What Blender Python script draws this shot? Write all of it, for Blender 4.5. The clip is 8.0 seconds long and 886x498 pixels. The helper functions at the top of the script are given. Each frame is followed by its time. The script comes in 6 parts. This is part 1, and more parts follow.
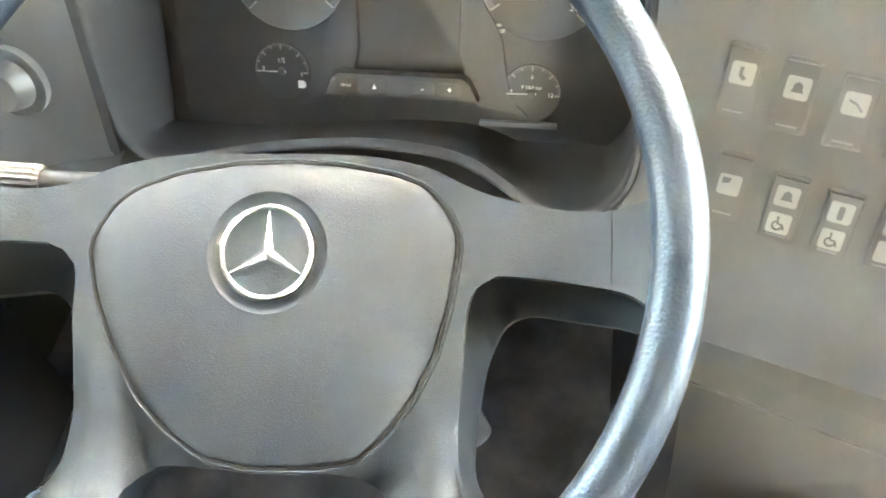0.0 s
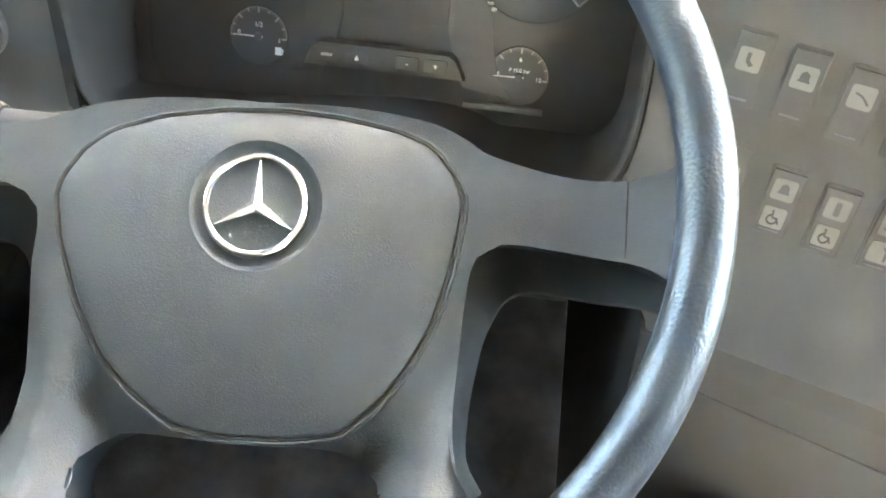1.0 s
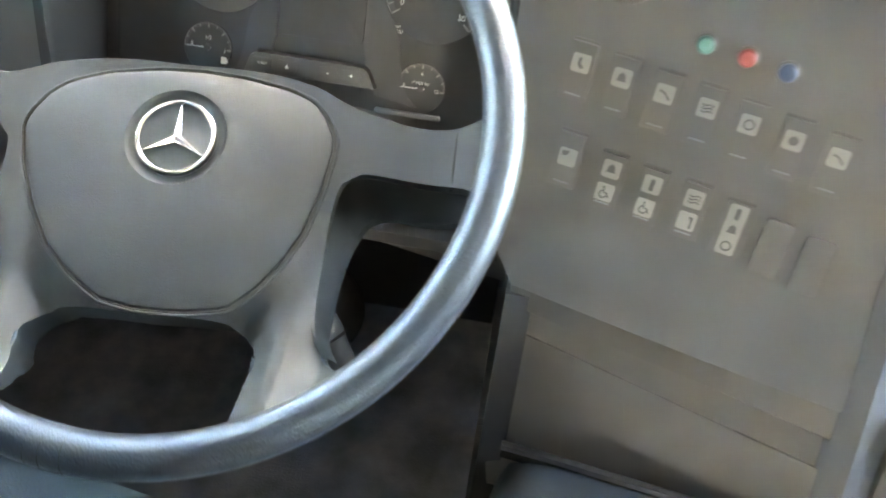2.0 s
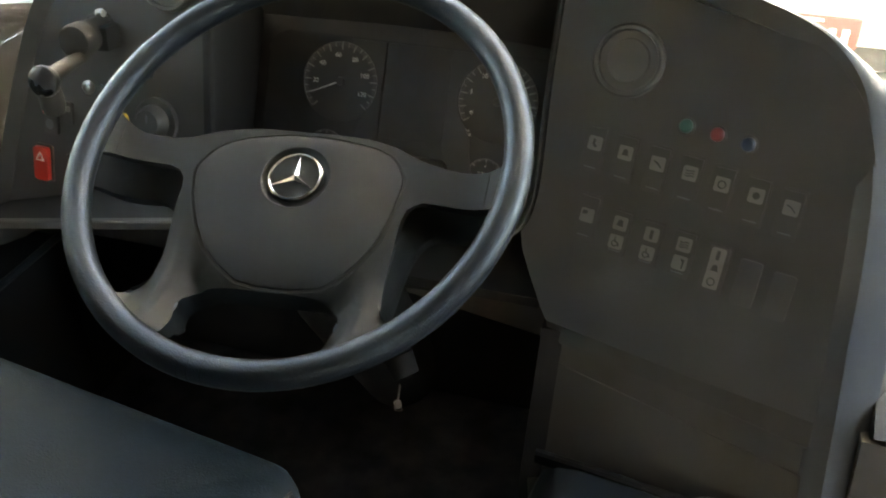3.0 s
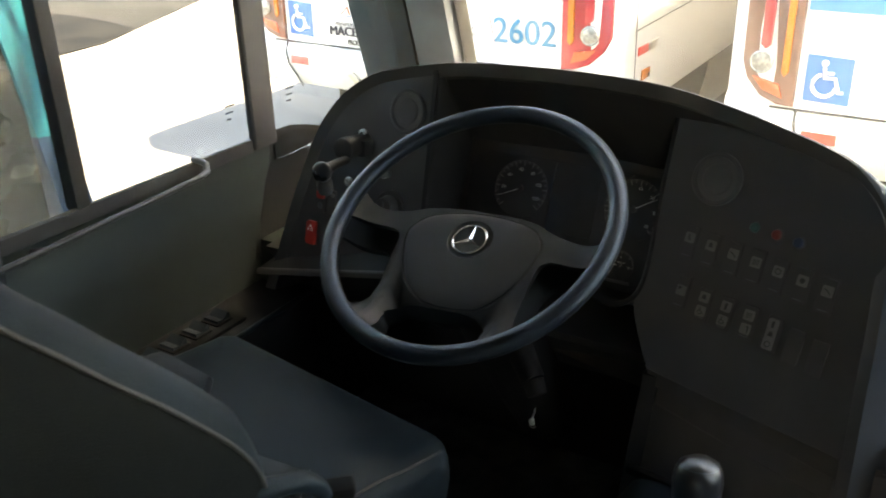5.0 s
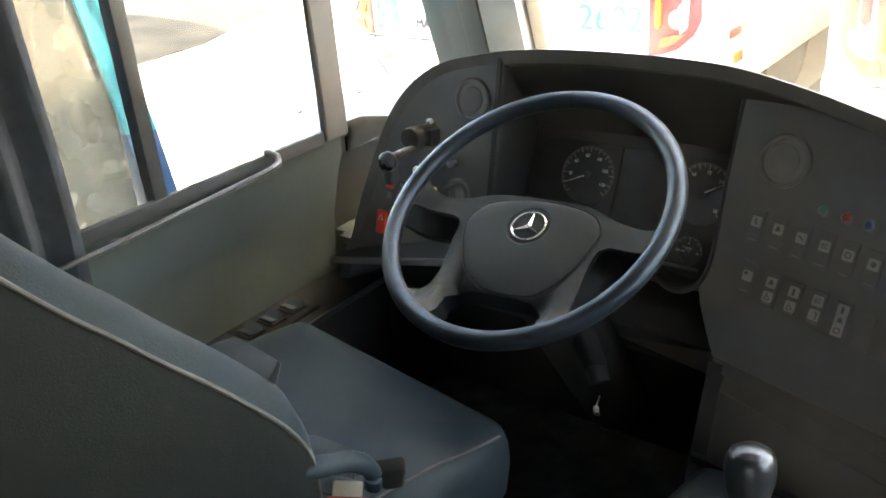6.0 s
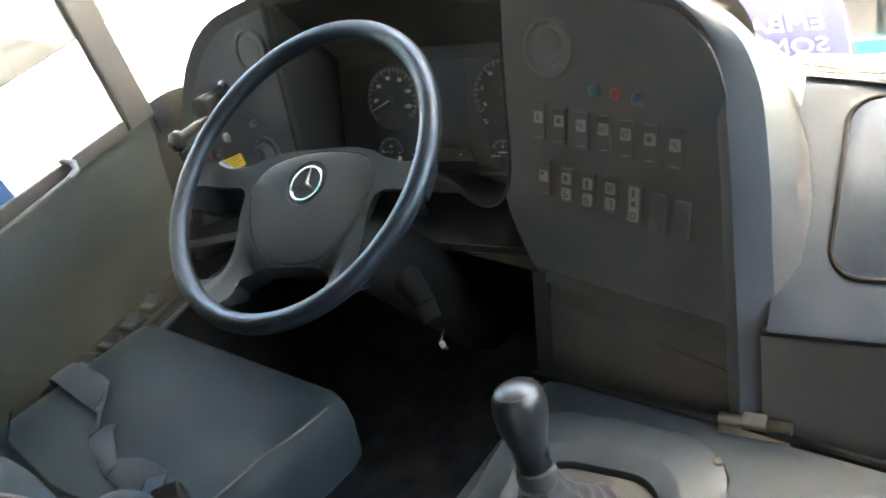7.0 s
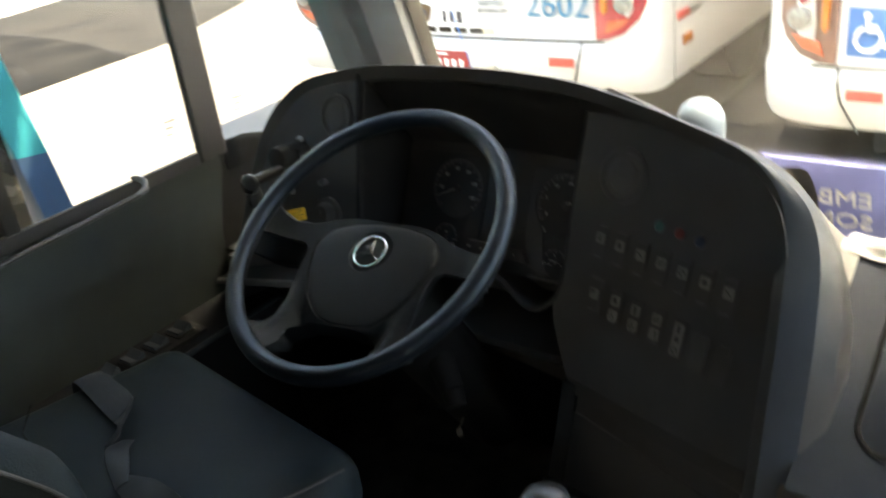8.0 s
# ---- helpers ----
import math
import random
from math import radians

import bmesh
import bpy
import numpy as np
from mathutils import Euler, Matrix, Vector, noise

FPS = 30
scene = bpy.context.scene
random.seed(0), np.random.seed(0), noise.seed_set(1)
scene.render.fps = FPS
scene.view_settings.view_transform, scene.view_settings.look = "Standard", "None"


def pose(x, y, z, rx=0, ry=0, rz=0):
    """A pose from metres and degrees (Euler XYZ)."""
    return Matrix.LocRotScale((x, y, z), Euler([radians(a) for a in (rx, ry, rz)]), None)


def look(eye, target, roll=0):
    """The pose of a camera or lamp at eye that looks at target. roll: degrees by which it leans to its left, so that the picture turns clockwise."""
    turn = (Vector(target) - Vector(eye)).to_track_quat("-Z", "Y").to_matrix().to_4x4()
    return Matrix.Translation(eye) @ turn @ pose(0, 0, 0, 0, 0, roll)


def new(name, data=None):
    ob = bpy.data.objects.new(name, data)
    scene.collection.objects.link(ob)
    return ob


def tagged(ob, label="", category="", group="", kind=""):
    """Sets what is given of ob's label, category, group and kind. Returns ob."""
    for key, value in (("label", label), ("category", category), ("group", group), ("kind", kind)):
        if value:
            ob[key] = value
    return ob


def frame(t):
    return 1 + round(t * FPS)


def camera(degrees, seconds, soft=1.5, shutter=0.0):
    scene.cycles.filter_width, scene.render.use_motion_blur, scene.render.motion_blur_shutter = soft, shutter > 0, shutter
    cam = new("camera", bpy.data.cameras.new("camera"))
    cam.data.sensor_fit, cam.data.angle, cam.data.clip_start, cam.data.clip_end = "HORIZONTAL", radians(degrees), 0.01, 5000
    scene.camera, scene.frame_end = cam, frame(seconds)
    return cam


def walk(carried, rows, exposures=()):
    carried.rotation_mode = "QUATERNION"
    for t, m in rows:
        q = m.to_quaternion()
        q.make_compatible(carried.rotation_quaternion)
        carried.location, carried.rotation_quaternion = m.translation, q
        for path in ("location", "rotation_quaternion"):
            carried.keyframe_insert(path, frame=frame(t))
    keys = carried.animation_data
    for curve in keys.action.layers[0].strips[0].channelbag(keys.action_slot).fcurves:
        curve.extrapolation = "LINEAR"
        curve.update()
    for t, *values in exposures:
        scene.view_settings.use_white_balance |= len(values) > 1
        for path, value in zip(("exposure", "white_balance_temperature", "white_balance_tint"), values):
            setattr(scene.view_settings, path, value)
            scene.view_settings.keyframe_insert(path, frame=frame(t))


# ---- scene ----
cam = camera(53.33, 8.0, 1.8, 0.3)
walk(cam, [
    (0.0, pose(0.1635, -0.2704, 1.1249, 37.525, 3.653, 8.475)),
    (0.5, pose(0.1384, -0.2613, 1.1046, 38.871, 0.969, 9.732)),
    (1.0, pose(0.1253, -0.2794, 1.0851, 38.626, -1.959, 8.171)),
    (1.5, pose(0.1176, -0.3028, 1.0692, 38.818, -2.875, 7.315)),
    (1.7, pose(0.1497, -0.3403, 1.0907, 40.236, -3.659, 7.992)),
    (2.8, pose(0.3344, -0.6596, 1.1637, 54.665, -1.840, 13.593)),
    (3.0, pose(0.3339, -0.6690, 1.1672, 55.742, -0.744, 15.949)),
    (3.5, pose(0.3319, -0.6360, 1.1787, 59.353, -1.097, 17.502)),
    (4.0, pose(0.4746, -0.7085, 1.2230, 60.849, 1.560, 25.368)),
    (4.5, pose(0.6101, -0.8614, 1.2658, 63.593, 1.853, 32.509)),
    (5.0, pose(0.5842, -0.9885, 1.2681, 65.034, 1.562, 31.708)),
    (5.2, pose(0.5614, -1.0343, 1.2631, 65.400, 1.949, 31.742)),
    (6.3, pose(0.6900, -0.9016, 1.2615, 63.328, 6.071, 38.823)),
    (6.5, pose(0.7330, -0.8422, 1.2505, 61.186, 8.086, 38.083)),
    (7.0, pose(0.8145, -0.7234, 1.2349, 56.894, 17.607, 29.790)),
    (7.5, pose(0.8099, -0.8005, 1.2640, 55.891, 16.307, 25.713)),
    (8.0, pose(0.7823, -0.7922, 1.2827, 63.592, 6.799, 35.979)),
], exposures=[
    (0.0, 8.55, 10400, 10), (0.5, 8.05, 10200, 10), (1.0, 8.00, 9700, 10), (1.7, 8.15, 9200, 10), (2.8, 5.50, 11200, 10), (3.0, 5.30, 11200, 10), (3.5, 4.15, 11000, 10), (4.0, 4.00, 10200, 10), (5.2, 3.95, 9600, 10), (6.3, 5.55, 9500, 10), (7.0, 5.60, 9200, 10), (7.5, 4.45, 9300, 10), (8.0, 3.70, 9300, 10),
])

# ---- daylight ----
SUN_WAY = Vector((0.27, 0.25, 1.0)).normalized()      # from the ground towards the sun
world = bpy.data.worlds.new("sky")
scene.world = world
world.use_nodes = True
wn = world.node_tree.nodes
sky = wn.new("ShaderNodeTexSky")
sky.sky_type = "NISHITA"
sky.sun_disc = False
sky.sun_elevation = math.asin(SUN_WAY.z)
sky.sun_rotation = math.atan2(SUN_WAY.x, SUN_WAY.y)
world.node_tree.links.new(sky.outputs[0], wn["Background"].inputs[0])
wn["Background"].inputs[1].default_value = 0.15
sun_data = bpy.data.lights.new("sun", "SUN")
sun_data.energy = 4.2
sun_data.angle = radians(0.6)
sun_data.color = (1.0, 0.94, 0.84)
sun = new("sun", sun_data)
sun.matrix_world = look(SUN_WAY * 20, (0, 0, 0))


# ---- materials ----
def material(name, colour, rough=0.5, metal=0.0, spread=0.15, size=30.0, grain=900.0, bump=0.15, second=None, coat=0.0, sheen=0.5, vary=0.1):
    """A painted, moulded or woven surface: two scales of noise in colour, roughness and relief."""
    m = bpy.data.materials.new(name)
    m.use_nodes = True
    n, l = m.node_tree.nodes, m.node_tree.links
    b = n["Principled BSDF"]
    b.inputs["Metallic"].default_value = metal
    b.inputs["Coat Weight"].default_value = coat
    b.inputs["Specular IOR Level"].default_value = sheen
    co = n.new("ShaderNodeTexCoord")
    big = n.new("ShaderNodeTexNoise")
    big.inputs["Scale"].default_value = size
    big.inputs["Detail"].default_value = 6
    fine = n.new("ShaderNodeTexNoise")
    fine.inputs["Scale"].default_value = grain
    fine.inputs["Detail"].default_value = 3
    for t in (big, fine):
        l.new(co.outputs["Object"], t.inputs["Vector"])
    ramp = n.new("ShaderNodeValToRGB")
    c1 = [max(0.0, c * (1 - spread)) for c in colour]
    c2 = second or [min(1.0, c * (1 + spread)) for c in colour]
    ramp.color_ramp.elements[0].position, ramp.color_ramp.elements[1].position = 0.35, 0.68
    ramp.color_ramp.elements[0].color, ramp.color_ramp.elements[1].color = (*c1, 1), (*c2, 1)
    l.new(big.outputs["Fac"], ramp.inputs["Fac"])
    l.new(ramp.outputs["Color"], b.inputs["Base Color"])
    mr = n.new("ShaderNodeMapRange")
    mr.inputs["To Min"].default_value, mr.inputs["To Max"].default_value = max(0.02, rough - vary), min(1.0, rough + vary)
    l.new(big.outputs["Fac"], mr.inputs["Value"])
    l.new(mr.outputs["Result"], b.inputs["Roughness"])
    if bump:
        bp = n.new("ShaderNodeBump")
        bp.inputs["Strength"].default_value = bump
        bp.inputs["Distance"].default_value = 0.001
        l.new(fine.outputs["Fac"], bp.inputs["Height"])
        l.new(bp.outputs["Normal"], b.inputs["Normal"])
    return m


def leather(name, colour, rough, cell, deep, sheen=0.5, scuff=0.0, sky_tint=(1, 1, 1)):
    """Grained leather or leather-like moulding: rounded cells with creases, worn smoother in patches, with pale scuffs."""
    m = bpy.data.materials.new(name)
    m.use_nodes = True
    n, l = m.node_tree.nodes, m.node_tree.links
    b = n["Principled BSDF"]
    b.inputs["Specular IOR Level"].default_value = sheen
    # A blue tint here puts the sky's reflection into the highlights.
    b.inputs["Specular Tint"].default_value = (*sky_tint, 1)
    co = n.new("ShaderNodeTexCoord")
    cells, fine, wear = n.new("ShaderNodeTexVoronoi"), n.new("ShaderNodeTexNoise"), n.new("ShaderNodeTexNoise")
    cells.feature, cells.inputs["Scale"].default_value = "SMOOTH_F1", cell
    fine.inputs["Scale"].default_value, fine.inputs["Detail"].default_value = cell * 1.3, 4
    wear.inputs["Scale"].default_value, wear.inputs["Detail"].default_value = 22, 5
    for t in (cells, fine, wear):
        l.new(co.outputs["Object"], t.inputs["Vector"])
    ramp, mr, add, bp = n.new("ShaderNodeValToRGB"), n.new("ShaderNodeMapRange"), n.new("ShaderNodeMath"), n.new("ShaderNodeBump")
    ramp.color_ramp.elements[0].color = (*[c * 0.8 for c in colour], 1)
    ramp.color_ramp.elements[1].color = (*[c * 1.25 for c in colour], 1)
    ramp.color_ramp.elements[0].position, ramp.color_ramp.elements[1].position = 0.35, 0.65
    l.new(wear.outputs["Fac"], ramp.inputs["Fac"])
    scratch, mask, mix = n.new("ShaderNodeTexNoise"), n.new("ShaderNodeMapRange"), n.new("ShaderNodeMix")
    scratch.inputs["Scale"].default_value, scratch.inputs["Detail"].default_value, scratch.inputs["Roughness"].default_value = 55, 9, 0.72
    l.new(co.outputs["Object"], scratch.inputs["Vector"])
    mask.inputs["From Min"].default_value, mask.inputs["From Max"].default_value = 0.55, 0.68
    mask.inputs["To Min"].default_value, mask.inputs["To Max"].default_value = 0.0, scuff
    l.new(scratch.outputs["Fac"], mask.inputs["Value"])
    mix.data_type = "RGBA"
    l.new(mask.outputs["Result"], mix.inputs[0])
    l.new(ramp.outputs["Color"], mix.inputs[6])
    mix.inputs[7].default_value = (*[c * 3.2 for c in colour], 1)
    l.new(mix.outputs[2], b.inputs["Base Color"])
    mr.inputs["From Min"].default_value, mr.inputs["From Max"].default_value = 0.3, 0.7
    mr.inputs["To Min"].default_value, mr.inputs["To Max"].default_value = rough - 0.07, rough + 0.08
    l.new(wear.outputs["Fac"], mr.inputs["Value"])
    l.new(mr.outputs["Result"], b.inputs["Roughness"])
    l.new(cells.outputs["Distance"], add.inputs[0])
    soft = n.new("ShaderNodeMath")
    soft.operation, soft.inputs[1].default_value = "MULTIPLY", 0.35
    l.new(fine.outputs["Fac"], soft.inputs[0])
    l.new(soft.outputs[0], add.inputs[1])
    bp.inputs["Strength"].default_value, bp.inputs["Distance"].default_value = deep, 0.0009
    bp.invert = True
    l.new(add.outputs[0], bp.inputs["Height"])
    l.new(bp.outputs["Normal"], b.inputs["Normal"])
    return m


def pane_material(name, tint=(1, 1, 1)):
    m = bpy.data.materials.new(name)
    m.use_nodes = True
    b = m.node_tree.nodes["Principled BSDF"]
    b.inputs["Base Color"].default_value = (*tint, 1)
    b.inputs["Transmission Weight"].default_value = 1.0
    b.inputs["Roughness"].default_value = 0.0
    b.inputs["IOR"].default_value = 1.45
    return m


DASH = material("black_dash_plastic", (0.058, 0.0568, 0.0545), 0.55, size=14, grain=1400, bump=0.25)
DASH2 = material("charcoal_panel_plastic", (0.052, 0.051, 0.049), 0.5, size=10, grain=1600, bump=0.2)
TRIM = material("grey_trim_plastic", (0.1, 0.108, 0.116), 0.45, size=12, grain=1500, bump=0.2)
HOOD = material("slate_hood_plastic", (0.041, 0.054, 0.068), 0.52, size=9, grain=1500, bump=0.22, sheen=0.4)
# Rim and collar leather get sky-blue highlights by their last value.
GRIP = leather("worn_steering_grip", (0.003, 0.0043, 0.0066), 0.46, 600, 0.32, 0.45, 0.5, (0.62, 0.82, 1.0))
COLLAR = leather("creased_collar_leather", (0.0085, 0.0138, 0.0235), 0.40, 210, 0.75, 0.5, 0.9, (0.62, 0.82, 1.0))
HUB = material("steering_hub_plastic", (0.0068, 0.0102, 0.0131), 0.60, spread=0.08, size=25, grain=1100, bump=0.3, vary=0.05, sheen=0.2)
GROOVE = material("shadow_gap_rubber", (0.006, 0.006, 0.006), 0.8, bump=0, sheen=0.15)
CHROME = material("brushed_chrome", (0.8, 0.8, 0.79), 0.16, 1.0, spread=0.05, bump=0.05)
STEEL = material("dull_steel", (0.45, 0.44, 0.41), 0.35, 1.0, spread=0.2, bump=0.2)
BRASS = material("worn_hinge_metal", (0.2, 0.18, 0.145), 0.4, 0.9, spread=0.25, bump=0.3)
VINYL = material("dark_blue_seat_vinyl", (0.0095, 0.0172, 0.0222), 0.58, size=18, grain=500, bump=0.5, sheen=0.12)
VINYL_SIDE = material("black_seat_vinyl", (0.0065, 0.0085, 0.0082), 0.62, size=12, grain=600, bump=0.4, sheen=0.08)
PIPING = material("grey_seat_piping", (0.03, 0.03, 0.029), 0.6, bump=0.2)
BELT = material("woven_belt_webbing", (0.019, 0.027, 0.036), 0.5, size=60, grain=1500, bump=0.6, sheen=0.3)
COVER = material("grey_engine_cover_paint", (0.0105, 0.0162, 0.0215), 0.52, size=8, grain=700, bump=0.35, spread=0.14, sheen=0.25)
# Darkened copy of the hood edge's blue-grey, offsets the strong light on the box.
BOX_SIDE = material("slate_blue_shade_toned_plastic", (0.0135, 0.0215, 0.032), 0.42, size=7, grain=900, bump=0.2, spread=0.08)
# Beige tone paints the warm sunlight on the hood shell.
BOX = material("sun_toned_hood_shell_plastic", (0.034, 0.0335, 0.0315), 0.45, size=7, grain=900, bump=0.2, spread=0.08)
KNOB = leather("black_gear_knob_leather", (0.008, 0.0095, 0.0115), 0.30, 700, 0.25, 0.4)
BOOT = leather("black_gear_boot_leather", (0.022, 0.023, 0.026), 0.36, 480, 0.6, 0.5)
SHELL = material("side_wall_plastic", (0.044, 0.053, 0.049), 0.65, size=6, grain=900, bump=0.3, sheen=0.15)
FRAME = material("dark_window_frame_paint", (0.026, 0.025, 0.024), 0.5, size=12, bump=0.15)
PILLAR = material("grey_pillar_cover", (0.12, 0.13, 0.145), 0.5, size=10, bump=0.2)
RUBBER = material("black_rubber_seal", (0.0264, 0.0264, 0.0264), 0.7, bump=0.2, sheen=0.3)
FLOOR = material("scuffed_blue_black_rubber_floor", (0.04, 0.048, 0.062), 0.6, size=14, grain=300, bump=0.6, spread=0.45, second=(0.10, 0.11, 0.135))
LINING = material("grey_roof_lining", (0.22, 0.217, 0.21), 0.7, size=5, bump=0.2)
ICON = material("printed_switch_icon", (0.17, 0.17, 0.162), 0.6, spread=0.1, bump=0)
ICON_DARK = material("printed_icon_symbol", (0.05, 0.05, 0.05), 0.6, bump=0)
DIAL = material("smoked_dial_face", (0.036, 0.036, 0.037), 0.5, bump=0.05)
BEZEL = material("charcoal_dial_bezel", (0.047, 0.048, 0.049), 0.55, size=14, grain=1400, bump=0.2)
DIAL_BAND = material("grey_dial_scale_band", (0.075, 0.075, 0.075), 0.55, bump=0)
VENT_RING = material("dull_vent_ring_plastic", (0.077, 0.0748, 0.0704), 0.6, size=14, grain=1400, bump=0.25)
STALK = material("black_stalk_plastic", (0.017, 0.017, 0.0168), 0.55, size=14, grain=1400, bump=0.25, sheen=0.2)
DIAL_INK = material("dim_dial_print", (0.27, 0.27, 0.255), 0.5, bump=0)
WHITE_INK = material("white_dial_print", (0.75, 0.75, 0.72), 0.5, bump=0)
RED_DULL = material("dull_red_buckle_button", (0.22, 0.016, 0.012), 0.5, spread=0.1, bump=0.05)
RED_PART = material("red_switch_plastic", (0.5, 0.03, 0.02), 0.35, spread=0.1, bump=0.05)
YELLOW = material("yellow_label_film", (0.75, 0.45, 0.03), 0.5, spread=0.12, size=120, bump=0.05)
LED_G = material("green_lamp_lens", (0.03, 0.1, 0.085), 0.4, bump=0)
LED_R = material("red_lamp_lens", (0.16, 0.022, 0.02), 0.4, bump=0)
LED_B = material("blue_lamp_lens", (0.02, 0.035, 0.07), 0.4, bump=0)
BUS_WHITE = material("white_bus_paint", (0.56, 0.555, 0.54), 0.35, spread=0.04, size=2, bump=0.02, coat=0.3)
BUS_LINE = material("dark_body_gap", (0.03, 0.03, 0.03), 0.7, bump=0)
BUS_BLUE = material("blue_bus_paint", (0.032, 0.208, 0.576), 0.35, spread=0.06, size=3, bump=0.02, coat=0.3)
BUS_BLUE_DULL = material("dusty_blue_bus_paint", (0.085, 0.19, 0.37), 0.5, spread=0.12, size=5, bump=0.02)
BUS_TEAL = material("teal_bus_paint", (0.048, 0.72, 0.85), 0.35, spread=0.06, size=3, bump=0.02, coat=0.3)
LAMP_HOUSE = material("red_brown_lamp_housing", (0.15, 0.062, 0.045), 0.35, spread=0.1, bump=0.05, coat=0.3)
LAMP_RED = material("red_tail_lens", (0.33, 0.022, 0.032), 0.2, spread=0.1, bump=0.02, coat=0.4)
LAMP_AMBER = material("amber_tail_lens", (0.46, 0.125, 0.012), 0.2, spread=0.1, bump=0.02, coat=0.4)
LAMP_CLEAR = material("clear_reverse_lens", (0.26, 0.25, 0.23), 0.2, 0.3, spread=0.35, size=60, bump=0.3)
LAMP_LOW = material("orange_red_reflector_lens", (0.5, 0.085, 0.035), 0.25, spread=0.1, bump=0.05, coat=0.3)
PLATE_RED = material("red_number_plate", (0.26, 0.02, 0.018), 0.4, spread=0.1, bump=0)
SIGN_BLUE = material("blue_access_sign", (0.014, 0.125, 0.36), 0.45, spread=0.05, bump=0)
INK_BLUE = material("teal_fleet_number", (0.012, 0.15, 0.27), 0.5, spread=0.05, bump=0)
INK_GREY = material("grey_printed_letters", (0.02, 0.02, 0.032), 0.5, bump=0)
TAPE_GREY = material("grey_reflective_tape", (0.72, 0.704, 0.64), 0.4, spread=0.1, bump=0.05)
TAPE_RED = material("faded_red_tape", (0.48, 0.056, 0.04), 0.4, spread=0.15, bump=0.05)
INK_BROWN = material("dark_brown_letters", (0.022, 0.017, 0.012), 0.6, bump=0, sheen=0.2)
INK_GOLD = material("brown_gold_letters", (0.085, 0.05, 0.02), 0.5, bump=0)
CREAM = material("cream_sticker_film", (0.52, 0.46, 0.32), 0.5, spread=0.05, bump=0)
POSTER = material("violet_blue_windscreen_poster", (0.2, 0.23, 0.53), 0.55, spread=0.05, size=6, bump=0.03)
POSTER_TEAL = material("teal_windscreen_banner", (0.055, 0.36, 0.52), 0.5, spread=0.05, size=6, bump=0.03)
CLOTH = material("dark_curtain_cloth", (0.05, 0.058, 0.07), 0.85, size=40, grain=800, bump=0.5)
PAPER = material("white_paper_sheet", (0.62, 0.61, 0.58), 0.7, spread=0.03, bump=0.05)
DOME = material("pale_blue_plastic", (0.05, 0.073, 0.10), 0.4, spread=0.05, bump=0.05)
YARD = material("worn_concrete_yard", (0.1088, 0.104, 0.0944), 0.9, size=0.9, grain=60, bump=0.6, spread=0.22)
ASPHALT = material("near_black_asphalt", (0.0065, 0.0063, 0.0060), 0.95, size=1.6, grain=70, bump=0.8, spread=0.4, second=(0.012, 0.0116, 0.0108), sheen=0.05)
# For dark parts, and for dash parts whose shade is put into the colour.
UNDER = material("dark_and_shade_toned_plastic", (0.024, 0.0245, 0.025), 0.7, size=14, bump=0.2, sheen=0.2)
CORNER = material("black_corner_lining", (0.021, 0.021, 0.021), 0.8, size=8, bump=0.2, sheen=0.1)
YARD_DARK = material("dark_worn_asphalt", (0.036, 0.034, 0.03), 0.9, size=1.8, grain=70, bump=0.8, spread=0.35, sheen=0.2)
for stained in (ASPHALT, YARD_DARK):
    stain = [n for n in stained.node_tree.nodes if n.type == "VALTORGB"][0].color_ramp.elements.new(0.76)
    stain.color = (0.035, 0.033, 0.030, 1)
GLASS = pane_material("window_glass", (0.96, 0.985, 0.98))
GLASS_GREY = material("uneven_grey_glass", (0.13, 0.13, 0.115), 0.25, spread=0.4, size=9, grain=60, bump=0.0)
GLASS_GREY.node_tree.nodes["Principled BSDF"].inputs["Transmission Weight"].default_value = 0.45



def dirty_pane(name, dirt, cover):
    """Glass under an uneven film of dirt."""
    m = bpy.data.materials.new(name)
    m.use_nodes = True
    n, l = m.node_tree.nodes, m.node_tree.links
    out = n["Material Output"]
    n.remove(n["Principled BSDF"])
    clear, film, mix = n.new("ShaderNodeBsdfTransparent"), n.new("ShaderNodeBsdfDiffuse"), n.new("ShaderNodeMixShader")
    film.inputs["Color"].default_value = (*dirt, 1)
    co, sc, no, mr = n.new("ShaderNodeTexCoord"), n.new("ShaderNodeMapping"), n.new("ShaderNodeTexNoise"), n.new("ShaderNodeMapRange")
    sc.inputs["Scale"].default_value = (40, 40, 5)
    no.inputs["Scale"].default_value = 1.0
    no.inputs["Detail"].default_value = 5
    mr.inputs["From Min"].default_value, mr.inputs["From Max"].default_value = 0.3, 0.7
    mr.inputs["To Min"].default_value, mr.inputs["To Max"].default_value = cover * 0.6, min(1.0, cover * 1.4)
    l.new(co.outputs["Object"], sc.inputs["Vector"])
    l.new(sc.outputs["Vector"], no.inputs["Vector"])
    l.new(no.outputs["Fac"], mr.inputs["Value"])
    l.new(mr.outputs["Result"], mix.inputs["Fac"])
    l.new(clear.outputs[0], mix.inputs[1])
    l.new(film.outputs[0], mix.inputs[2])
    l.new(mix.outputs[0], out.inputs["Surface"])
    return m


GLASS_FILM = dirty_pane("dirt_streaked_glass", (0.20, 0.21, 0.19), 0.32)

# ---- building helpers ----
def finish(bm, name, mat, smooth=True):
    bmesh.ops.recalc_face_normals(bm, faces=bm.faces)
    me = bpy.data.meshes.new(name)
    bm.to_mesh(me)
    bm.free()
    me.materials.append(mat)
    if smooth:
        me.shade_smooth()
        me.set_sharp_from_angle(angle=radians(35))
    return me


def part(name, bm, mat, parent, label="", smooth=True):
    ob = new(name, finish(bm, name, mat, smooth))
    ob.parent = parent
    if label:
        tagged(ob, label)
    return ob


